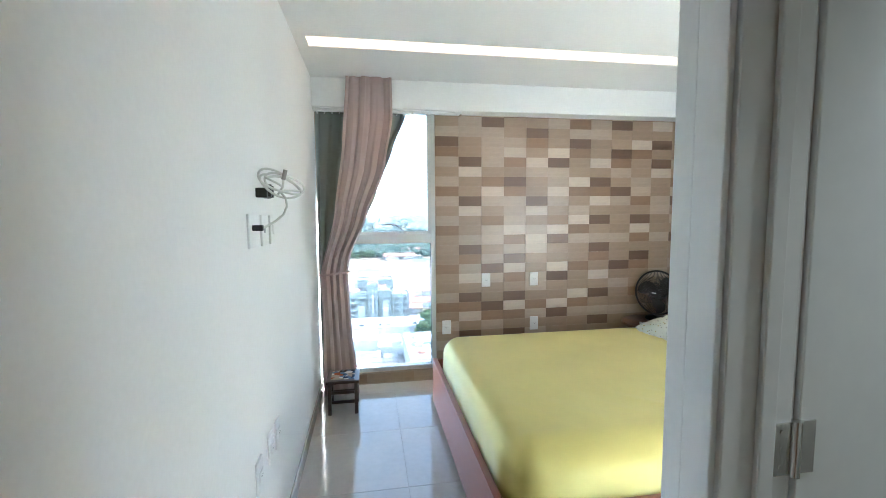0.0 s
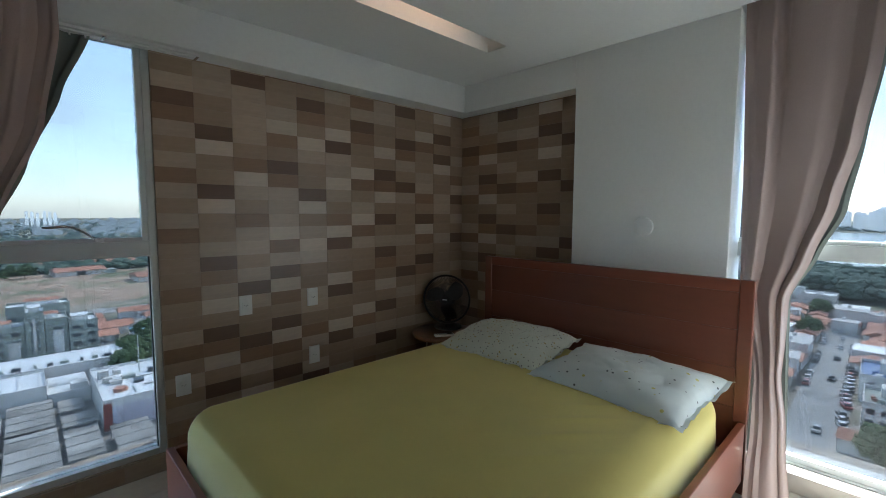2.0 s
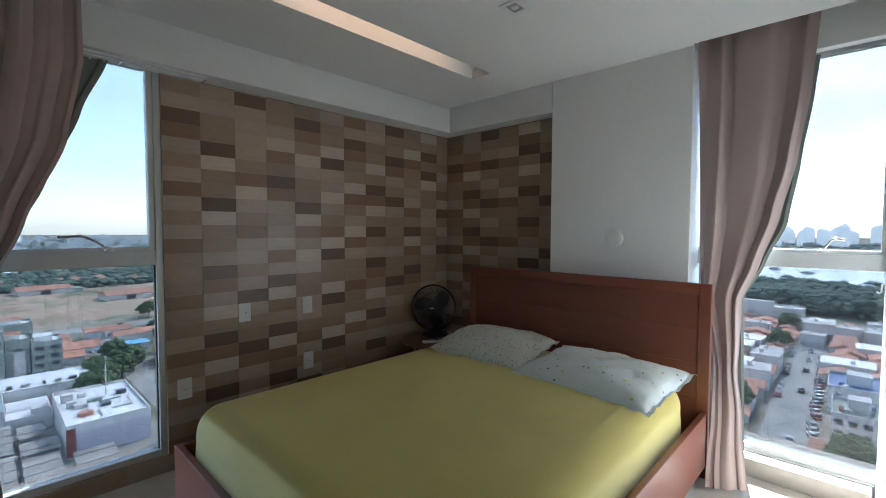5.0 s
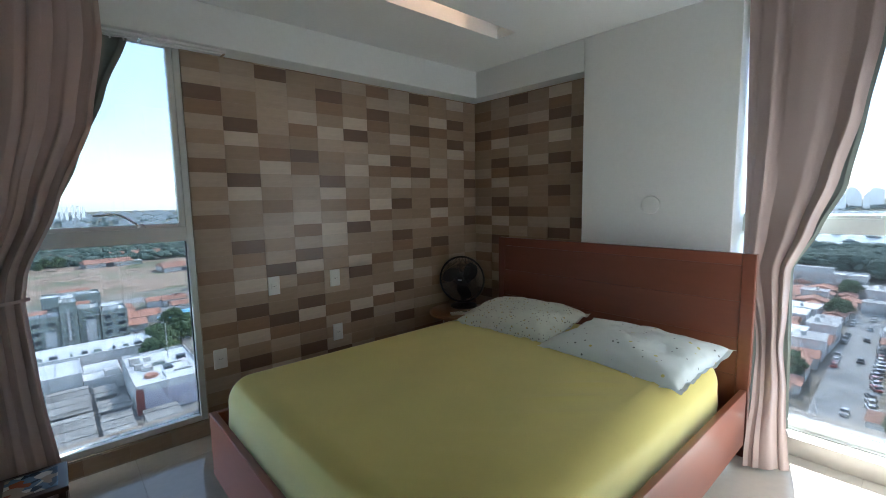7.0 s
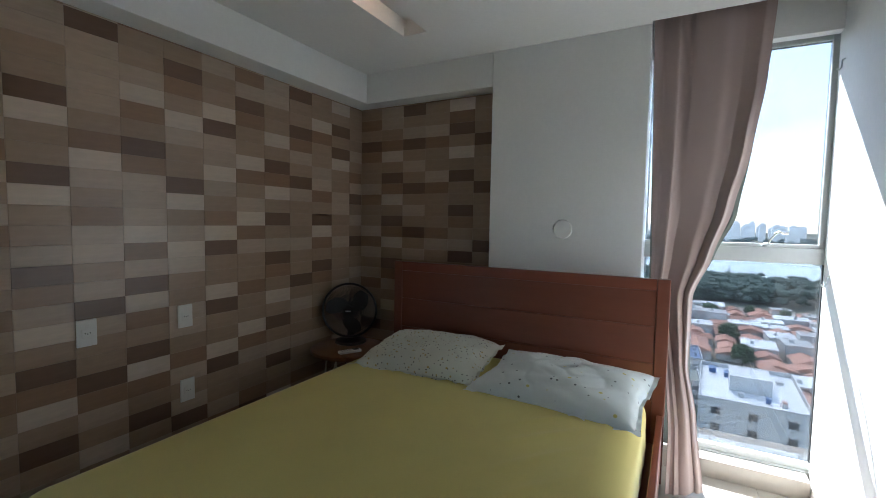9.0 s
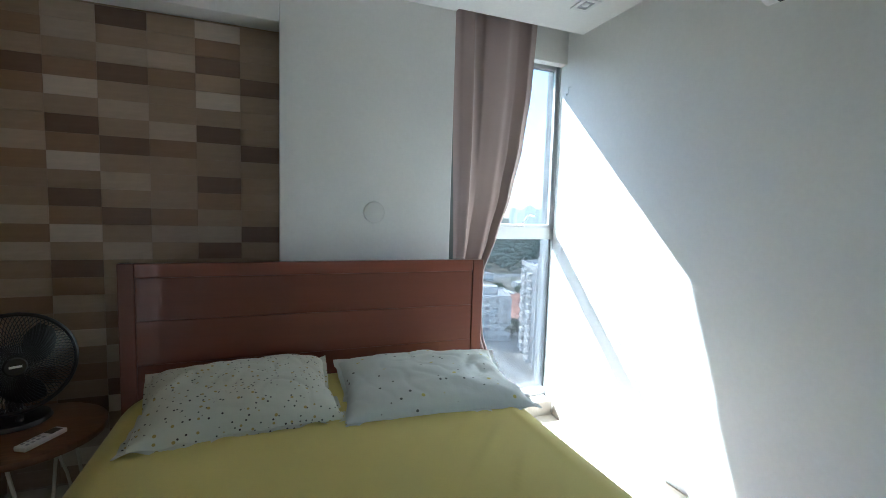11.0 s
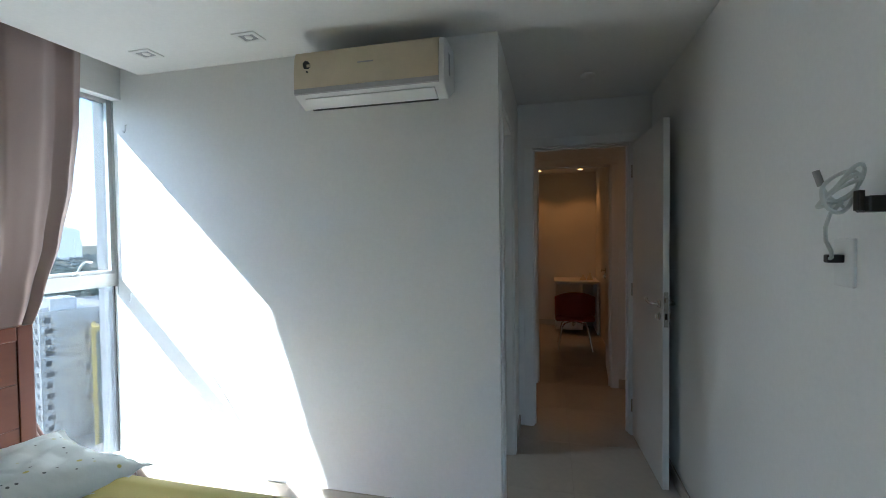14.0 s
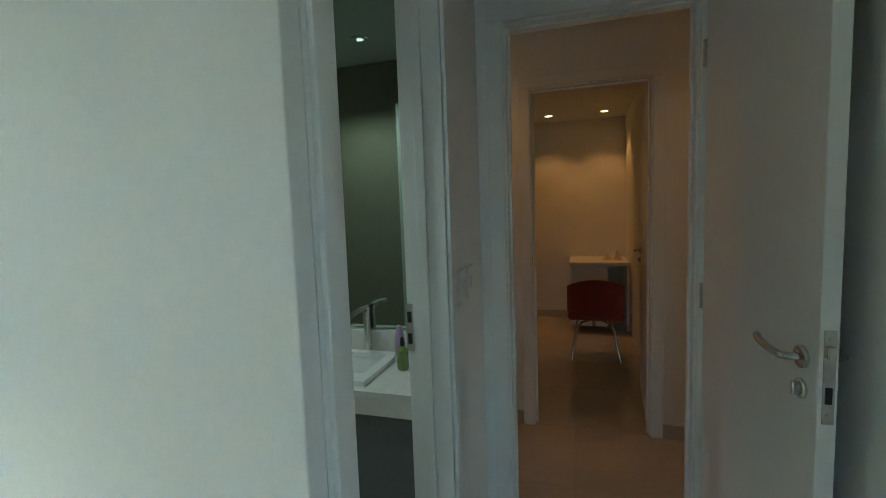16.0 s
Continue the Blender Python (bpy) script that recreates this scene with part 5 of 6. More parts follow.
def make_tree(seed, radius, height, label):
    t = thing("tree", (0, 0, 0), label, "tree", "street trees")
    tr = cyl((0, 0, 0), (0.2, 0.1, height * 0.5), radius * 0.09, radius * 0.05, 8)
    for k in range(4):
        a = k * 1.57 + seed
        cyl((0.15, 0.08, height * 0.38), (radius * 0.6 * math.cos(a), radius * 0.6 * math.sin(a), height * 0.62), radius * 0.045, radius * 0.02, 6, tr)
    part("trunk", tr, BARK, t)
    crown = new("crown", clump_mesh("crown", radius, height * 0.62, 130, radius * 0.24, seed))
    crown.location = (0, 0, height * 0.38)
    crown.parent = t
    return t


tree_kinds = [make_tree(1, 3.6, 7.5, "leafy green street tree with a broad crown"), make_tree(2, 2.6, 6.5, "smaller dark green street tree")]
spots = [(rc.uniform(124, 130), rc.uniform(-3.5, 1.5)) for _ in range(6)] + [(rc.uniform(140, 300), 24.5 + rc.uniform(-0.5, 2.5)) for _ in range(4)]
spots += [(rc.uniform(20, 33), rc.uniform(165, 190)) for _ in range(9)] + [(rc.uniform(46, 60), rc.uniform(150, 280)) for _ in range(8)]
spots += [(rc.uniform(60, 150), rc.uniform(306, 322)) for _ in range(4)] + [(rc.uniform(150, 320), rc.choice((rc.uniform(-110, -14), rc.uniform(34, 150)))) for _ in range(22)]
spots += [(rc.uniform(150, 260), rc.uniform(-200, -90)) for _ in range(14)]
spots += [(rc.uniform(34, 75), rc.uniform(196, 222)) for _ in range(16)] + [(rc.uniform(-60, 4), rc.uniform(450, 520)) for _ in range(16)]
for k, (x, y) in enumerate(spots):
    kind = tree_kinds[k % 2]
    s = rc.uniform(0.75, 1.25)
    m = Matrix.Translation((x, y, G)) @ Matrix.Rotation(rc.uniform(0, 6.28), 4, "Z") @ Matrix.Scale(s, 4)
    if k < 2:
        kind.matrix_world = m
    else:
        copy_thing(kind, m)


def wood(name, boxes, count, size, rise, label, seed, leaf=None):
    """A far wood: clumps strewn over rectangles of the plan, one object."""
    r = random.Random(seed)
    base = bmesh.new()
    bmesh.ops.create_icosphere(base, subdivisions=1, radius=1)
    vs = [v.co.copy() for v in base.verts]
    fs = [[v.index for v in f.verts] for f in base.faces]
    base.free()
    verts, faces = [], []
    for k in range(count):
        x0, x1, y0, y1 = boxes[k % len(boxes)]
        x, y = r.uniform(x0, x1), r.uniform(y0, y1)
        hump = 0.5 + 0.5 * noise.noise(Vector((x * 0.02, y * 0.02, seed)))
        s = size * r.uniform(0.5, 1.25)
        c = Vector((x, y, G + r.uniform(0.2, 1.0) * rise * (0.35 + hump)))
        o = len(verts)
        verts += [c + Vector((v.x * s * r.uniform(0.7, 1.4), v.y * s * r.uniform(0.7, 1.4), v.z * s * r.uniform(0.5, 0.95))) for v in vs]
        faces += [[o + i for i in f] for f in fs]
    me = bpy.data.meshes.new(name)
    me.from_pydata(verts, [], faces)
    me.materials.append(leaf or LEAF)
    return tagged(new(name, me), label, "woodland", kind="stuff")


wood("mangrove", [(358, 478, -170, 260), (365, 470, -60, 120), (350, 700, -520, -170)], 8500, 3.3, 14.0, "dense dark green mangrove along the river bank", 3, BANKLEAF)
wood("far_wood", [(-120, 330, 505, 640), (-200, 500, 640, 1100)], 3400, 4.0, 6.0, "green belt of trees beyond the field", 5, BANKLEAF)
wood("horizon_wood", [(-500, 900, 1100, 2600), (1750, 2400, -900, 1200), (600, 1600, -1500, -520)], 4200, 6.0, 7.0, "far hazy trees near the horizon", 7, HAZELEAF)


# ---- houses
def gable(w, d, h, rise, over=0.5):
    bm = bmesh.new()
    x, y = w / 2 + over, d / 2 + over
    lo = [bm.verts.new(p) for p in ((-x, -y, h), (x, -y, h), (x, y, h), (-x, y, h))]
    hi = [bm.verts.new(p) for p in ((-x * 0.92, 0, h + rise), (x * 0.92, 0, h + rise))]
    for f in ((lo[0], lo[1], hi[1], hi[0]), (lo[2], lo[3], hi[0], hi[1]), (lo[1], lo[2], hi[1]), (lo[3], lo[0], hi[0]), (lo[3], lo[2], lo[1], lo[0])):
        bm.faces.new(f)
    return bm


def make_house(w, d, h, rise, roof, label):
    t = thing("house", (0, 0, 0), label, "house", "houses of the quarter")
    part("wall", box(-w / 2, w / 2, -d / 2, d / 2, 0, h), RENDERW, t)
    part("roof", gable(w, d, h, rise) if rise > 0.5 else box(-w / 2 - 0.3, w / 2 + 0.3, -d / 2 - 0.3, d / 2 + 0.3, h, h + 0.4), roof, t)
    for k in range(3):
        x = -w / 2 + w * (k + 0.5) / 3
        part("window", box(x - 0.6, x + 0.6, -d / 2 - 0.04, -d / 2 + 0.1, 1.0, 2.2), DARKWIN, t)
        part("window", box(-w / 2 - 0.04, -w / 2 + 0.1, -d / 2 + d * (k + 0.5) / 3 - 0.5, -d / 2 + d * (k + 0.5) / 3 + 0.5, 1.0, 2.2), DARKWIN, t)
    if rise <= 0.5:
        part("water_tank", cyl((w * 0.2, d * 0.1, h + 0.4), (w * 0.2, d * 0.1, h + 1.7), 0.8, 0.7, 12), RENDERW, t)
    return t


house_kinds = [make_house(9, 12, 3.4, 1.9, TERRA, "small house with a terracotta tile roof"), make_house(11, 8, 4.0, 1.6, TERRA, "low house with a broad terracotta roof"),
               make_house(8, 10, 6.2, 0.2, CONC, "two-storey flat-roofed concrete house"), make_house(14, 10, 4.2, 2.2, TERRA, "wide house with a terracotta roof"),
               make_house(12, 16, 5.5, 0.3, WHITEROOF, "low building under a white metal roof")]
lots = []
for i in range(18):
    for j in range(-13, 15):
        x, y = 112 + i * 11.8 + rc.uniform(-1.5, 1.5), 14.5 + j * 11.2 + rc.uniform(-1.2, 1.2)
        if (abs(y - 14.5) < 9.5 and x < 258) or (x < 200 and -26 < y < 10) or (x < 172 and y < -50):
            continue
        az = math.degrees(math.atan2(x, y))
        if 79 < az < 134:
            lots.append((x, y))
for i in range(5):
    for j in range(14):
        lots.append((-60 + i * 55 + rc.uniform(-8, 8), 520 + j * 38 + rc.uniform(-9, 9)))
lots += [(rc.uniform(60, 160), rc.uniform(200, 280)) for _ in range(14)] + [(rc.uniform(-70, -10), rc.uniform(225, 280)) for _ in range(8)]
lots += [(rc.uniform(-40, 75), rc.uniform(226, 282)) for _ in range(16)] + [(rc.uniform(-140, -60), rc.uniform(400, 490)) for _ in range(9)]
lots += [(-8, 238), (12, 242), (0, 255), (26, 239), (-22, 262), (133.5, 3.0), (46, 252), (58, 262), (38, 270), (20, 262), (6, 272), (70, 250)]
lots += [(rc.uniform(-120, 420), rc.uniform(520, 1000)) for _ in range(30)] + [(rc.uniform(190, 330), rc.uniform(-260, -150)) for _ in range(22)]
for k, (x, y) in enumerate(lots):
    kind = house_kinds[rc.choice((0, 1, 3, 0, 1, 3, 0, 2, 4) if k > 6 else (0, 1, 2, 3, 4))] if k >= 5 else house_kinds[k]
    m = Matrix.Translation((x, y, G)) @ Matrix.Rotation(rc.choice((0, 1.571, 3.142)) + rc.uniform(-0.08, 0.08), 4, "Z") @ Matrix.Scale(rc.uniform(0.8, 1.1), 4)
    if k < 5:
        kind.matrix_world = m
    else:
        copy_thing(kind, m)


# ---- larger buildings
def block(name, label, centre, turn, w, d, h, storeys, mat, cols, side_cols, roof=CONC, win=(1.5, 1.3), category="apartment building", bands=None):
    """A block of flats with real window recesses in its four faces, a roof slab, a parapet and a tank room."""
    t = thing(name, (0, 0, 0), label, category)
    wall = part("wall", box(-w / 2, w / 2, -d / 2, d / 2, 0, h), mat, t)
    top = part("roof", box(-w / 2 + 0.3, w / 2 - 0.3, -d / 2 + 0.3, d / 2 - 0.3, h, h + 0.15), roof, t)
    for b4 in ((-w / 2, w / 2, -d / 2, -d / 2 + 0.25), (-w / 2, w / 2, d / 2 - 0.25, d / 2), (-w / 2, -w / 2 + 0.25, -d / 2 + 0.25, d / 2 - 0.25), (w / 2 - 0.25, w / 2, -d / 2 + 0.25, d / 2 - 0.25)):
        part("parapet", box(*b4, h + 0.001, h + 1.1), mat, t)
    for _ in range(7 if category == "building" else 3):
        ux, uy, us, uh = rc.uniform(-w * 0.4, w * 0.4), rc.uniform(-d * 0.4, d * 0.4), rc.uniform(0.5, 1.2), rc.uniform(0.6, 1.3)
        part("roof_unit", box(ux - us, ux + us, uy - us * 0.7, uy + us * 0.7, h + 0.15, h + 0.15 + uh, 0.05), rc.choice((CONC, GREYR, RENDERW, BLUET, TERRA)), top)
    part("tank_room", box(-w * 0.15, w * 0.15, -d * 0.2, d * 0.2, h + 0.15, h + 3.4), mat, top)
    sh = h / storeys
    shared = {}

    def opening(x, y, z, sx, sy, sz, m, nm):
        key = (nm, round(sx, 2), round(sy, 2), round(sz, 2))
        if key not in shared:
            b = box(-sx / 2, sx / 2, -sy / 2, sy / 2, 0, sz)
            me = bpy.data.meshes.new(nm)
            b.to_mesh(me)
            b.free()
            me.materials.append(m)
            shared[key] = me
        o = new(nm, shared[key])
        o.location = (x, y, z)
        o.parent = t
    for s in range(storeys):
        z = s * sh + sh * 0.35
        for k in range(cols):
            x = -w / 2 + w * (k + 0.5) / cols
            for y in (-d / 2, d / 2):
                opening(x, y, z, win[0], 0.12, win[1], DARKWIN, "window")
                opening(x, y, z - 0.18, win[0] + 0.3, 0.3, 0.16, RENDERW, "sill")
        for k in range(side_cols):
            y = -d / 2 + d * (k + 0.5) / side_cols
            for x in (-w / 2, w / 2):
                opening(x, y, z, 0.12, win[0], win[1], DARKWIN, "window")
    if bands:
        bands(t, w, d, h, sh, storeys)
    t.matrix_world = Matrix.Translation((centre[0], centre[1], G)) @ Matrix.Rotation(radians(turn), 4, "Z")
    return t


def balconies(t, w, d, h, sh, storeys):
    for s in range(storeys):
        for k in (0.3, 0.7):
            x = -w / 2 + w * k
            part("balcony", box(x - 2.4, x + 2.4, d / 2, d / 2 + 1.3, s * sh + 0.1, s * sh + 1.2), RENDERW, t)
    part("recess", box(-1.0, 1.0, d / 2 - 0.0, d / 2 + 0.15, 0, h), GREYR, t)
    # stepped white panels on the end face
    for s in range(storeys):
        part("white_panel", box(-w / 2 - 0.15, -w / 2, -d * 0.12 - (s % 3) * 0.8, d * 0.3 + (s % 2) * 0.8, s * sh + 0.3, s * sh + sh * 0.9), RENDERW, t)


def wings_block(label, base, wings, panels, win_rows):
    """A stepped block of flats: several wings with windows, floor lines, parapets and white panels."""
    t = thing("apartment_block", (base[0], base[1], G), label, "apartment building")
    for x0, x1, y0, y1, h in wings:
        w_ = part("wing", box(x0, x1, y0, y1, G, G + h), GREYR, t)
        part("roof", box(x0 + 0.3, x1 - 0.3, y0 + 0.3, y1 - 0.3, G + h, G + h + 0.15), WHITEROOF, w_)
        for b4 in ((x0, x1, y0, y0 + 0.25), (x0, x1, y1 - 0.25, y1), (x0, x0 + 0.25, y0 + 0.25, y1 - 0.25), (x1 - 0.25, x1, y0 + 0.25, y1 - 0.25)):
            part("parapet", box(*b4, G + h + 0.001, G + h + 0.9), GREYR, w_)
        n = max(1, int((x1 - x0) / 3.4))
        for s in range(int(h // 3)):
            z = G + s * 3.0 + 1.1
            part("floor_line", box(x0 - 0.05, x1 + 0.05, y0 - 0.12, y0, z + 1.75, z + 1.95), RENDERW, w_)
            for k in range(n):
                x = x0 + (x1 - x0) * (k + 0.5) / n
                part("window", box(x - 1.1, x + 1.1, y0 - 0.05, y0 + 0.1, z, z + 1.3), DARKWIN, w_)
                part("sill", box(x - 1.2, x + 1.2, y0 - 0.16, y0 - 0.05, z - 0.15, z - 0.02), RENDERW, w_)
    for x0, x1, y, z0, z1 in panels:
        part("white_panel", box(x0, x1, y - 0.4, y - 0.13, G + z0, G + z1), RENDERW, t)
    return t


wings_block("grey green apartment block with stepped wings and white panels", (3, 214),
            [(-30, -10.2, 213, 226, 12), (-10, -1.2, 211, 224, 12.6), (-1, 4, 209.5, 222, 17.5), (4.2, 10.5, 211.5, 224, 14), (10.7, 19, 210, 222, 12.4), (-6, 12, 224.2, 235, 17.5)],
            [(-5.5, -2.4, 211, 1, 8), (6.2, 9.2, 211.5, 1, 10.5), (-19, -15, 213, 1, 9), (1.0, 1.8, 209.5, 4, 16)], 4)
for x, y, w_, d_, z_, mat_ in ((-7, 216, 5, 6, 12.6, TERRA), (6, 218, 4, 6, 14.1, TERRA), (14, 216, 5, 5, 12.5, WHITEROOF), (1.5, 214, 3, 4, 17.6, WHITEROOF), (4, 229, 10, 5, 17.6, TERRA)):
    rh = thing("roof_house", (x, y, G + z_), "small roof house on the apartment block", "roof house", "roof houses")
    part("wall", box(x - w_ / 2, x + w_ / 2, y - d_ / 2, y + d_ / 2, G + z_ + 0.06, G + z_ + 2), RENDERW, rh)
    lid = gable(w_, d_, 2.0, 0.7, 0.3)
    bmesh.ops.translate(lid, vec=(x, y, G + z_), verts=lid.verts)
    part("roof", lid, mat_, rh)


def flat_hall(label, x0, x1, y0, y1, h, fall=0.0, edge=0.9):
    """A low white hall: walls, a roof that may fall to the front, parapets and a row of vents."""
    t = thing("commercial_building", (x0, y0, G), label, "building")
    part("wall", box(x0, x1, y0, y1, G, G + h), RENDERW, t)
    rf = box(x0 + 0.3, x1 - 0.3, y0 + 0.3, y1 - 0.3, G + h, G + h + 0.2)
    for v in rf.verts:
        if v.co.z > G + h + 0.1 and v.co.y > (y0 + y1) / 2:
            v.co.z += fall
    rf = part("roof", rf, WHITEROOF, t)
    for b4 in ((x0, x1, y0, y0 + 0.25), (x0, x1, y1 - 0.25, y1), (x0, x0 + 0.25, y0 + 0.25, y1 - 0.25), (x1 - 0.25, x1, y0 + 0.25, y1 - 0.25)):
        part("parapet", box(*b4, G + h + 0.001, G + h + edge), RENDERW, t)
    return t, rf


hall, hall_roof = flat_hall("white flat-roofed building with roof clutter and a red panel", 12, 28.5, 131.2, 161, 7.0)
part("red_panel", box(11.9, 13.6, 131.0, 131.2, G + 0.4, G + 7.0), REDP, hall)
part("grey_band", box(13.7, 28.4, 131.1, 131.2, G + 0.2, G + 5.9), LILACP, hall)
for x, y, sx, sy, h in ((14.6, 147, 1.0, 0.8, 1.5), (16.2, 145, 1.4, 1.1, 1.0), (14.2, 152, 1.2, 1.2, 2.2), (19.5, 148, 1.6, 0.7, 0.9), (21, 143, 1.1, 1.1, 0.7), (25.5, 150, 1.2, 0.8, 1.1), (24, 139, 2.2, 0.4, 0.4), (17.5, 154, 0.9, 0.9, 1.2)):
    part("roof_unit", box(x - sx, x + sx, y - sy, y + sy, G + 7.21, G + 7.21 + h, 0.05), rc.choice((GREYR, CONC, RENDERW, DARKWIN)), hall_roof)
part("orange_tank", cyl((16.4, 138.6, G + 7.21), (16.4, 138.6, G + 8.0), 1.7, 1.5, 16), TERRA, hall_roof)
for x, y in ((14.4, 150.5), (16.8, 152)):
    part("dish", lathe([(0.05, 0.0), (0.7, 0.12), (1.1, 0.4)], 16, at=(x, y, G + 9.4)), RENDERW, hall_roof, smooth=True)
part("mast", cyl((22.6, 152, G + 7.21), (22.6, 152, G + 18), 0.16, 0.1, 8), RENDERW, hall_roof)
for x, y, l_, d_ in ((19.2, 137.5, 0.25, 5.0), (22.5, 146.5, 5.0, 0.2), (26.2, 143, 0.2, 4.0)):
    part("roof_pipe", box(x - l_ / 2, x + l_ / 2, y - d_ / 2, y + d_ / 2, G + 7.22, G + 7.5), GREYR, hall_roof)
shed, shed_roof = flat_hall("long low white shed with roof vents", -26, 24.5, 175.5, 188, 6.2, 1.2, 0.5)
for k in range(9):
    x = -10 + k * 3.6
    part("roof_vent", box(x - 0.4 - 0.6 * (k % 3), x + 0.4, 177.4, 178.8, G + 6.45, G + 7.4, 0.05), GREYR if k % 2 else DARKWIN, shed_roof)
low, low_roof = flat_hall("low white building with a bright metal roof", -24, 2.6, 157.5, 174, 6.0, 0.0, 0.7)
for x in (-8, -3, 1.2):
    part("ridge_line", box(x - 0.1, x + 0.1, 157.9, 173.6, G + 6.21, G + 6.45), CONC, low_roof)
annex, annex_roof = flat_hall("white annex with a barrel roof", 2.7, 11.8, 157.5, 173, 3.2, 0.0, 0.8)
barrel = bmesh.new()
bmesh.ops.create_cone(barrel, cap_ends=True, segments=24, radius1=3.0, radius2=3.0, depth=8.4, matrix=Matrix.Translation((7.2, 168.6, G + 3.4)) @ Matrix.Rotation(radians(90), 4, "Y") @ Matrix.Diagonal((0.6, 1, 1, 1)))
part("barrel_roof", barrel, WHITEROOF, annex_roof, smooth=True)
part("roof_box", box(7.6, 11.2, 158.6, 162.0, G + 3.5, G + 5.4, 0.05), RENDERW, annex_roof)
for x0, x1, y0, y1 in ((-5.2, 3.5, 136, 156), (4.4, 11.2, 133, 141), (4.4, 9.4, 144, 153), (-16, -5.9, 118, 150), (-5.2, 3.5, 113, 134.5), (4.4, 10.6, 114, 131), (12.5, 20, 112, 127)):
    cn = thing("yard_canopy", (x0, y0, G), "grey fibre cement yard canopy", "canopy", "yard canopies")
    for x, y in ((x0 + 0.3, y0 + 0.3), (x1 - 0.3, y0 + 0.3), (x0 + 0.3, y1 - 0.3), (x1 - 0.3, y1 - 0.3)):
        part("post", box(x - 0.12, x + 0.12, y - 0.12, y + 0.12, G, G + 3), CONC, cn)
    n = int((y1 - y0) / 2.4)
    for k in range(n):
        part("sheet", box(x0, x1, y0 + (y1 - y0) * k / n, y0 + (y1 - y0) * (k + 0.93) / n, G + 3.0 + 0.1 * (k % 2), G + 3.12 + 0.1 * (k % 2)), FIBRE if (k + n) % 3 else YARD, cn)
for x, y, w_, d_, a in ((33, 487, 34, 20, 8), (76, 414, 30, 24, 6), (70, 552, 26, 14, 0)):
    wh = thing("warehouse", (x, y, G), "low field warehouse with a pale terracotta roof", "warehouse", "field warehouses")
    m_ = Matrix.Translation((x, y, G)) @ Matrix.Rotation(radians(a), 4, "Z")
    for nm, b, mt in (("wall", box(-w_ / 2, w_ / 2, -d_ / 2, d_ / 2, 0, 4), RENDERW), ("roof", gable(w_, d_, 4.0, 2.6, 1.0), TERRA), ("gate", box(-3, 3, -d_ / 2 - 0.1, -d_ / 2, 0, 3.2), DARKWIN), ("lean_to", box(w_ / 2, w_ / 2 + 7, -d_ / 2, d_ * 0.2, 0, 3.2), GREYR)):
        bmesh.ops.transform(b, matrix=m_, verts=b.verts)
        part(nm, b, mt, wh)
for x, y, w_, d_ in ((36, 226, 9, 7), (45, 233, 10, 8), (-18, 240, 12, 8)):
    bl = thing("blue_roof_house", (x, y, G), "low house under bright blue roofing", "house", "blue roofed houses")
    part("wall", box(x - w_ / 2, x + w_ / 2, y - d_ / 2, y + d_ / 2, G, G + 3), RENDERW, bl)
    part("roof", box(x - w_ / 2 - 0.4, x + w_ / 2 + 0.4, y - d_ / 2 - 0.4, y + d_ / 2 + 0.4, G + 3, G + 3.3), BLUEP, bl)
block("apartment_tower", "white twelve-storey tower with balconies", (137.5, -92.5), -19.9, 26, 15, 34, 12, RENDERW, 5, 4, win=(1.6, 1.4), bands=balconies)
block("apartment_block", "pale low apartment block by the tower", (172, -86), -19.9, 22, 16, 18, 6, RENDERW, 6, 4, win=(1.2, 1.1))
block("apartment_block", "white residential block with a flat roof", (185, -150), -15, 40, 16, 27, 8, RENDERW, 9, 4)
block("apartment_block", "white residential block with a flat roof", (230, -215), -10, 46, 18, 30, 9, RENDERW, 10, 4)
block("commercial_building", "white windowless party wall building", (111.5, -13.2), -3, 26, 18, 19, 6, RENDERW, 0, 3, category="building", roof=WHITEROOF)
block("commercial_building", "pale three-storey house with a dark roof", (150.5, -0.6), 2, 15, 10.5, 8, 3, RENDERW, 4, 4, category="building", roof=GREYR)
block("commercial_building", "white building with a blue roof", (181, -0.5), 2, 19, 14, 7, 2, RENDERW, 5, 3, category="building", roof=BLUET)
block("commercial_building", "long pale hall by the mangrove", (318, 45), 0, 14, 46, 9, 2, CONC, 3, 9, category="building", roof=WHITEROOF)

# blue and yellow tower
tb_ = thing("office_tower", (0, 0, 0), "blue and lilac banded tower in a yellow frame", "tower")
TWd, TDp, THt = 13.0, 15.0, 31.0
part("core", box(-TWd / 2 + 0.8, TWd / 2 - 0.8, 0.6, TDp, 0, THt - 1), GREYR, tb_)
for x in (-TWd / 2, TWd / 2 - 0.9):
    part("yellow_pier", box(x, x + 0.9, -0.4, TDp, 0, THt), YELP, tb_)
part("yellow_beam", box(-TWd / 2 + 0.9, TWd / 2 - 0.9, -0.4, 1.2, THt - 1.2, THt), YELP, tb_)
part("dark_fin", box(-0.5, 0.5, -0.7, 0.6, 0, THt + 2), DARKWIN, tb_)
for s in range(12):
    z = 0.6 + s * 2.5
    mat_ = BLUEP if s > 6 else (RENDERW if s > 4 else LILACP)
    for x0, x1 in ((-TWd / 2 + 2.2, -0.55), (0.55, TWd / 2 - 0.95)):
        part("balcony_band", box(x0, x1, -0.3, 0.6, z, z + 1.25), mat_, tb_)
        part("window_band", box(x0, x1, 0.4, 0.65, z + 1.25, z + 2.5), DARKWIN, tb_)
        part("side_band", box(TWd / 2 + 0.001, TWd / 2 + 0.1, 1.5 + (x0 > 0) * 6.5, 6.5 + (x0 > 0) * 6.5, z, z + 1.1), LILACP, tb_)
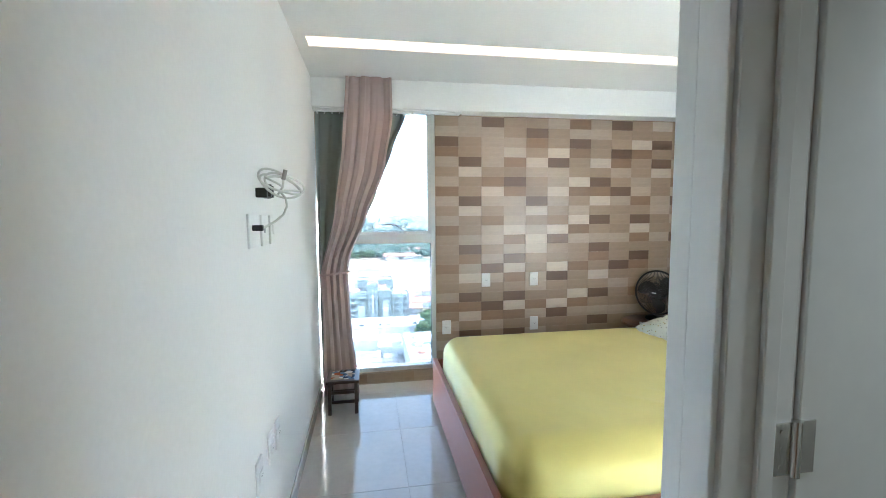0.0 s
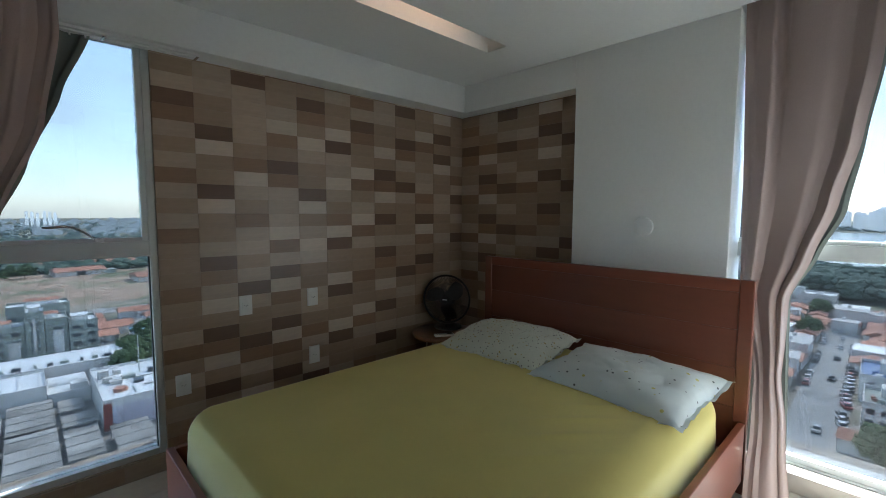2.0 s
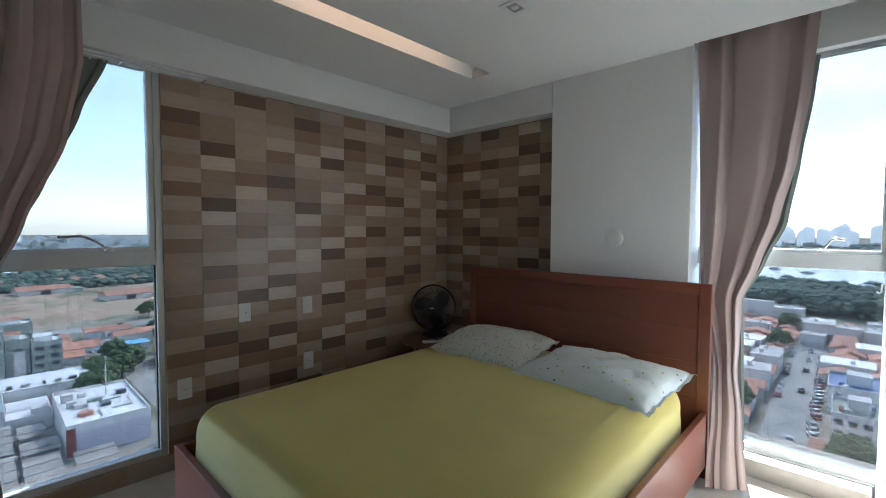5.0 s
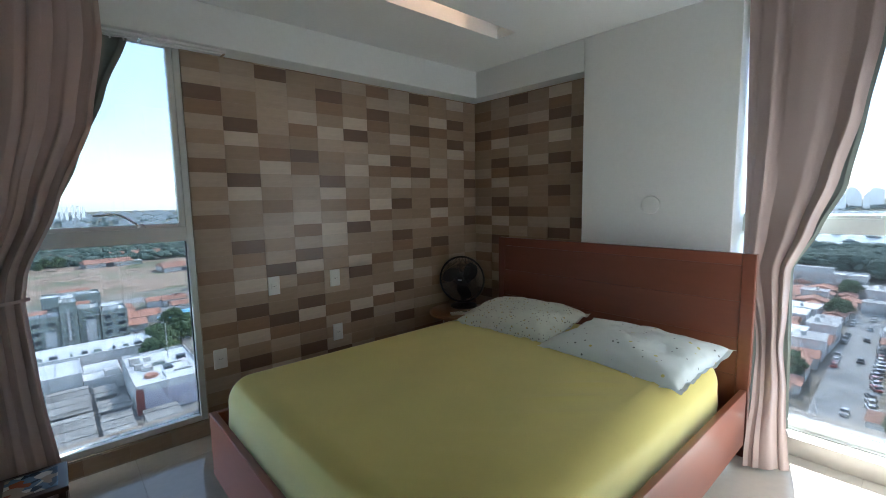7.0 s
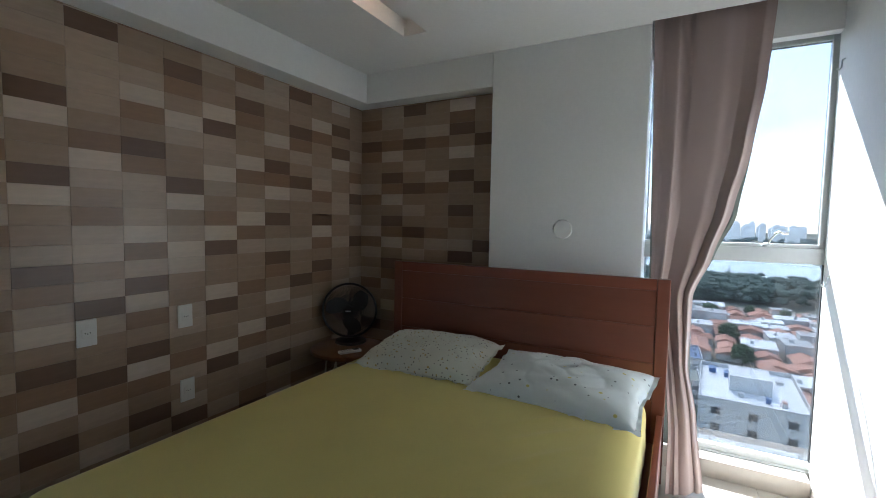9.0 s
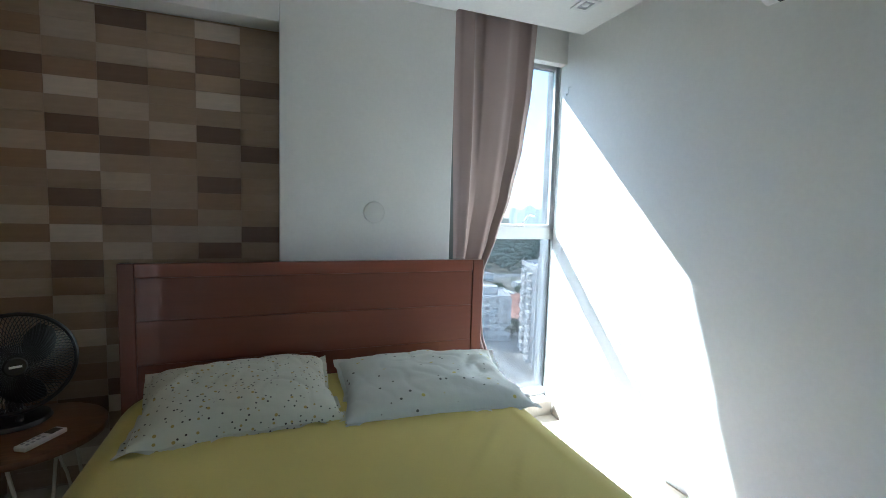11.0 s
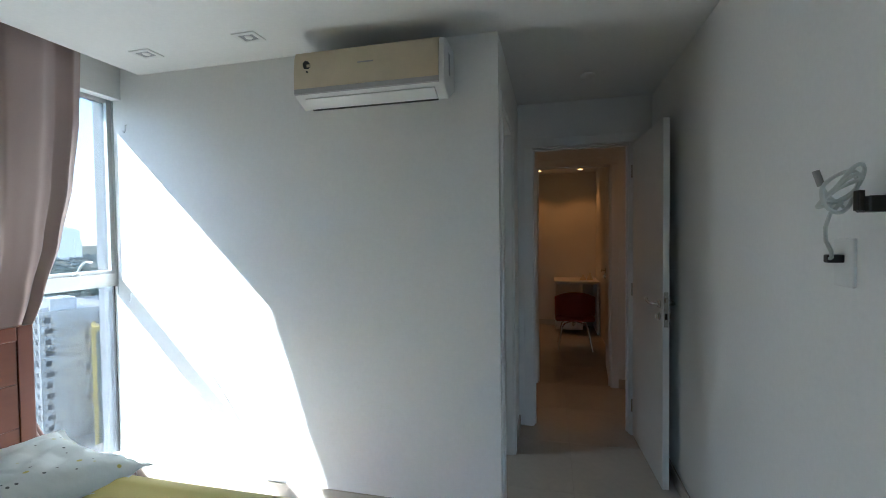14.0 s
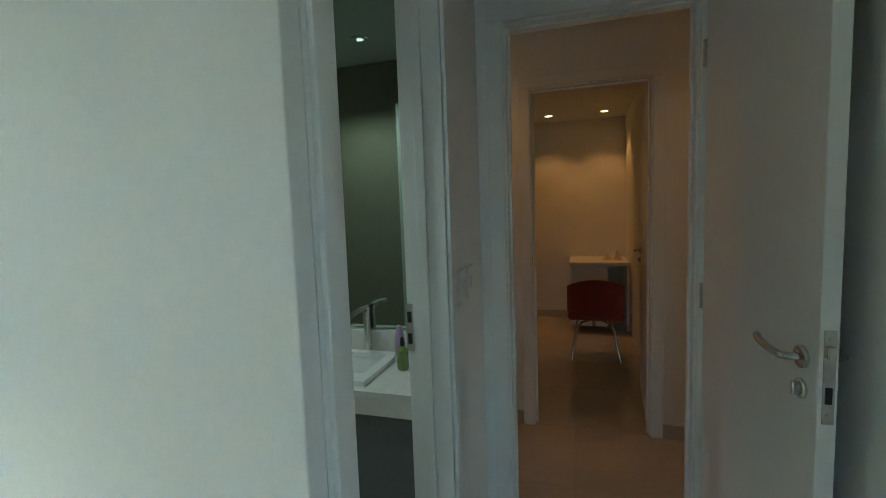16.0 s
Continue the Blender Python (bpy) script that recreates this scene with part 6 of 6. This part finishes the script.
part("roof_house", box(-3, 3, 4, 11, THt - 1, THt + 2.4), RENDERW, tb_)
part("roof_slab", box(-TWd / 2 + 0.9, TWd / 2 - 0.9, 1.2, TDp, THt - 1, THt - 0.6), CONC, tb_)
tb_.matrix_world = Matrix.Translation((112.5, -90.5, G)) @ Matrix.Rotation(radians(232), 4, "Z")


# ---- cars and boats
def make_car(paint, label):
    t = thing("car", (0, 0, 0), label, "car", "parked cars")
    body_ = part("body", box(-2.1, 2.1, -0.86, 0.86, 0.3, 0.86, 0.12), paint, t)
    b = box(-1.25, 0.95, -0.74, 0.74, 0.86, 1.42, 0.14)
    for v in b.verts:
        if v.co.z > 1.2:
            v.co.x *= 0.78
    part("cabin", b, DARKWIN, t)
    part("roof", box(-0.95, 0.6, -0.62, 0.62, 1.42, 1.46, 0.015), paint, t)
    for x in (-1.3, 1.3):
        for y in (-0.87, 0.75):
            part("wheel", cyl((x, y, 0.32), (x, y + 0.12, 0.32), 0.32, seg=14), RUBBER, t)
    return t


car_kinds = [make_car(material("car_" + n_, c_, 0.3, grain=0.02, coat=0.5), n_ + " parked car on the street") for n_, c_ in (("white", (0.7, 0.7, 0.7)), ("silver", (0.4, 0.41, 0.42)), ("black", (0.03, 0.03, 0.035)), ("red", (0.3, 0.03, 0.02)))]
slots = [(x, 9.2 + (x - 194) * 0.026 + rc.uniform(-0.3, 0.3), 20) for x in range(146, 240, 4) if rc.random() < 0.85] + [(x, 18.8 + (x - 194) * 0.026 + rc.uniform(-0.3, 0.3), 0) for x in range(176, 250, 6) if rc.random() < 0.75]
slots += [(39 + rc.choice((-3, 3)), y_, 90) for y_ in range(100, 280, 9) if rc.random() < 0.6]
slots += [(rc.uniform(21, 32), rc.uniform(193, 226), rc.choice((0, 90))) for _ in range(9)] + [(x, 13.4 + (x - 194) * 0.026, 0) for x in (139, 186, 214, 232, 250)] + [(rc.uniform(-70, 160), 294 + rc.uniform(-4, 4), -4) for _ in range(9)] + [(101 + y_ * 0.445 + 33, y_, 66) for y_ in range(-120, -50, 9)]
for k, (x, y, a) in enumerate(slots):
    kind = car_kinds[k if k < 4 else rc.choice((0, 0, 0, 1, 1, 2, 3))]
    m = Matrix.Translation((x, y, G + 0.15)) @ Matrix.Rotation(radians(a + rc.choice((0, 180))), 4, "Z")
    if k < 4:
        kind.matrix_world = m
    else:
        copy_thing(kind, m)
for k, (x, y) in enumerate(((640, 60), (720, 48), (760, 85), (620, -10), (900, 130))):
    bt_ = thing("boat", (x, y, G), "grey ferry boat moored on the river", "boat", "boats on the river")
    hull = box(-2, 2, -7, 7, 0, 1.6)
    for v in hull.verts:
        if abs(v.co.y) > 5 and v.co.z < 1:
            v.co.y *= 0.85
            v.co.x *= 0.6
    bmesh.ops.translate(hull, vec=(x, y, G + 0.05), verts=hull.verts)
    part("hull", hull, GREYR, bt_)
    part("deckhouse", box(x - 1.4, x + 1.4, y - 3, y + 4, G + 1.66, G + 3.4), RENDERW, bt_)

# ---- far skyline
# distance haze is painted into these pale base colours
FARWHITE = material("far_white_haze_glow", (0.75, 0.75, 0.73), 0.9, grain=0.05, grain_scale=0.05, random_tint=0.05)
FARLOW = material("far_suburb_haze_glow", (0.3, 0.34, 0.36), 0.9, grain=0.05, grain_scale=0.05, random_tint=0.2)
FAR = material("far_building_haze_glow", (0.45, 0.49, 0.52), 0.9, grain=0.05, grain_scale=0.05, random_tint=0.12)


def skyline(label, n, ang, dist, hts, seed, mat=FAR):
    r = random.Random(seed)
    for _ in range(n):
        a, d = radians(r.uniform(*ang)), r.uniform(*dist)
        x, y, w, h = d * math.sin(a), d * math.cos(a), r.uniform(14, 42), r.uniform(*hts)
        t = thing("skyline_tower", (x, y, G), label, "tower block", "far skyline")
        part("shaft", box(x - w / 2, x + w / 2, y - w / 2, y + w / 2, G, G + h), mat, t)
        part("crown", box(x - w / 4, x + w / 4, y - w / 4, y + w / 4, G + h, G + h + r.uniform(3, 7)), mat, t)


# weak bluish emission imitates airlight; the towers themselves give no light
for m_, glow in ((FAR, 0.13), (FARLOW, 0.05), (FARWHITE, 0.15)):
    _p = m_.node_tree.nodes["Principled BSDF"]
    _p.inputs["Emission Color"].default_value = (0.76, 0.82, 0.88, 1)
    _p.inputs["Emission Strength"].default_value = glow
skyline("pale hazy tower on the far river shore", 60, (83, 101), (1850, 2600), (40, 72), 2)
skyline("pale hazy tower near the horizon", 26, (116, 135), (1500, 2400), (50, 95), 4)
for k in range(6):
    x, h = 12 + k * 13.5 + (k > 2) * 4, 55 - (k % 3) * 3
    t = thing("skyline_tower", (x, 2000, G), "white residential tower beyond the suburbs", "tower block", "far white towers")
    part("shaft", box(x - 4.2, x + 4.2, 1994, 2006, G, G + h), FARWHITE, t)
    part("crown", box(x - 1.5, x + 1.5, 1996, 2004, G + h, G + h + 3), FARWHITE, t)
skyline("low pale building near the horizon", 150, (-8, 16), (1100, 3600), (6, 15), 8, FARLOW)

# ---------------------------------------------------------------- wall tiles, each a piece of its own
TW, TH, GAP, TZ = 0.196, 0.0817, 0.0009, 2.214
NORTH = ("LTLDBLTLBLTLBTTTBTTLBTLTLTB", "TLLTTDWTTDWTTLDBLWTDBWTDTLB", "WDLLLLTBWLTBLLTLDLTTDBLTWTB", "BTTLWBTDBLLLWBLDWBTDWBTDTLT",
         "BTDBTWLTTDWTLWWTTLLTBLTLDTB", "TLTTWDLLWLTBWDTTWDTTWDTTLBT", "LBLDBTTWBTLWBLTTBTTWBLTTBDL", "TLLTTWTDBWTDTLDBTWTDTLDTTWB",
         "WDTTDBLTDLTTTLTTDTLTTLTTBTL", "BTTWBTTLLBTDWBTDBTTBTLTTBTT", "TWTDTDWTTLLTTLTTTLTTBTLTTBT", "BTTTTLTBLDTLTDTTLTBTTLTDTTB")
EAST = ("TTBTDBTTLBTTLBLTLBTTLDTBTLT", "TLLTBWTDBWTDBWTDBLTWTBTDTLW", "TDTLDTLTDTLTDTLTTTBTLTDWTBT", "BTTLBTTLBTTTBLTTTTDTWTBTLTT", "TWBDTWTDTTDBTLDTTTLBTWTDTTB", "TTTTDTTTDTTTTDTTBTLTTDTTWTT")


def tile_mesh(w, h, d=0.012):
    """One tile, flat back at zero, with a small cushion edge; it faces -y."""
    key = (round(w, 3), round(h, 3))
    if key not in TILES:
        bm = bmesh.new()
        e = 0.0007
        back = [bm.verts.new(p) for p in ((0, 0, 0), (w, 0, 0), (w, 0, h), (0, 0, h))]
        mid = [bm.verts.new((p.co.x, -d + e, p.co.z)) for p in back]
        front = [bm.verts.new((x, -d, z)) for x, z in ((e, e), (w - e, e), (w - e, h - e), (e, h - e))]
        for a, b in ((back, mid), (mid, front)):
            for k in range(4):
                bm.faces.new((a[k], a[(k + 1) % 4], b[(k + 1) % 4], b[k]))
        bm.faces.new(front)
        bmesh.ops.recalc_face_normals(bm, faces=bm.faces)
        TILES[key] = {}
        for s, m in SHADES.items():
            me = bpy.data.meshes.new("tile")
            bm.to_mesh(me)
            me.materials.append(m)
            TILES[key][s] = me
        bm.free()
    return TILES[key]


TILES = {}
rng = random.Random(4)


def tile_wall(parent, columns, start, face, along, first, keep, end):
    """Columns of tiles from the top row down; along +1 runs with x on the north wall, -1 with falling y on the east wall."""
    for c, text in enumerate(columns):
        a0 = start + along * (c * TW)
        w = TW - GAP
        if along > 0:
            w = min(w, end - a0)
        else:
            w = min(w, a0 - end)
        if w < 0.02:
            continue
        for r in range(28):
            z1 = TZ - (r - 1) * TH
            z0 = z1 - TH + GAP
            if r == 0:
                z1 = 2.30
                z0 = TZ + GAP
            if z0 < 0:
                z0 = 0.001
            if z1 - z0 < 0.02 or not keep(a0, a0 + along * w, z0, z1):
                continue
            h = z1 - z0 if r == 0 or z0 == 0.001 else TH - GAP
            ob = new("tile", tile_mesh(w, h)[text[r % len(text)]])
            j = rng.uniform(-0.0006, 0.0006)
            if along > 0:
                ob.matrix_world = Matrix.Translation((a0, face + 0.012 + j, z0))
            else:
                ob.matrix_world = Matrix.Translation((face + 0.012 + j, a0, z0)) @ Matrix.Rotation(radians(-90), 4, "Z")
            ob.parent = parent


tile_wall(wall_north, NORTH, 0.7015, YT, 1, 0, lambda a, b, z0, z1: True, XR)
tile_wall(wall_north, ("BTTLWT" * 5, "TLTBTL" * 5, "LTBTTB" * 5, "BTLTLT" * 5, "TBTLTB" * 5), 0.7015 - 5 * TW, YT, 1, 0, lambda a, b, z0, z1: z1 < 0.11, 0.7)
tile_wall(wall_east, EAST, YT - 0.001, XR, -1, 0, lambda a, b, z0, z1: True, 2.29)

# floor tiles, 0.6 m square
FT, fg = 0.62, 0.002
floor_ob = bpy.data.objects["floor"]
bmf = bmesh.new()
box(0, FT - fg, 0, FT - fg, -0.0038, 0.0, 0.0006, bmf, 1)
tile_me = bpy.data.meshes.new("floor_tile")
bmf.to_mesh(tile_me)
bmf.free()
tile_me.materials.append(FLOOR_TILE)
for i in range(-5, 6):
    for j in range(-9, 7):
        x, y = 0.33 + (i - 0) * FT, 3.27 - 6 * FT + j * FT
        if x > 3.1 or x + FT < -2.6 or y > 3.6 or y + FT < -4.7:
            continue
        ob = new("floor_tile", tile_me)
        ob.matrix_world = Matrix.Translation((x, y, 0))
        ob.parent = floor_ob
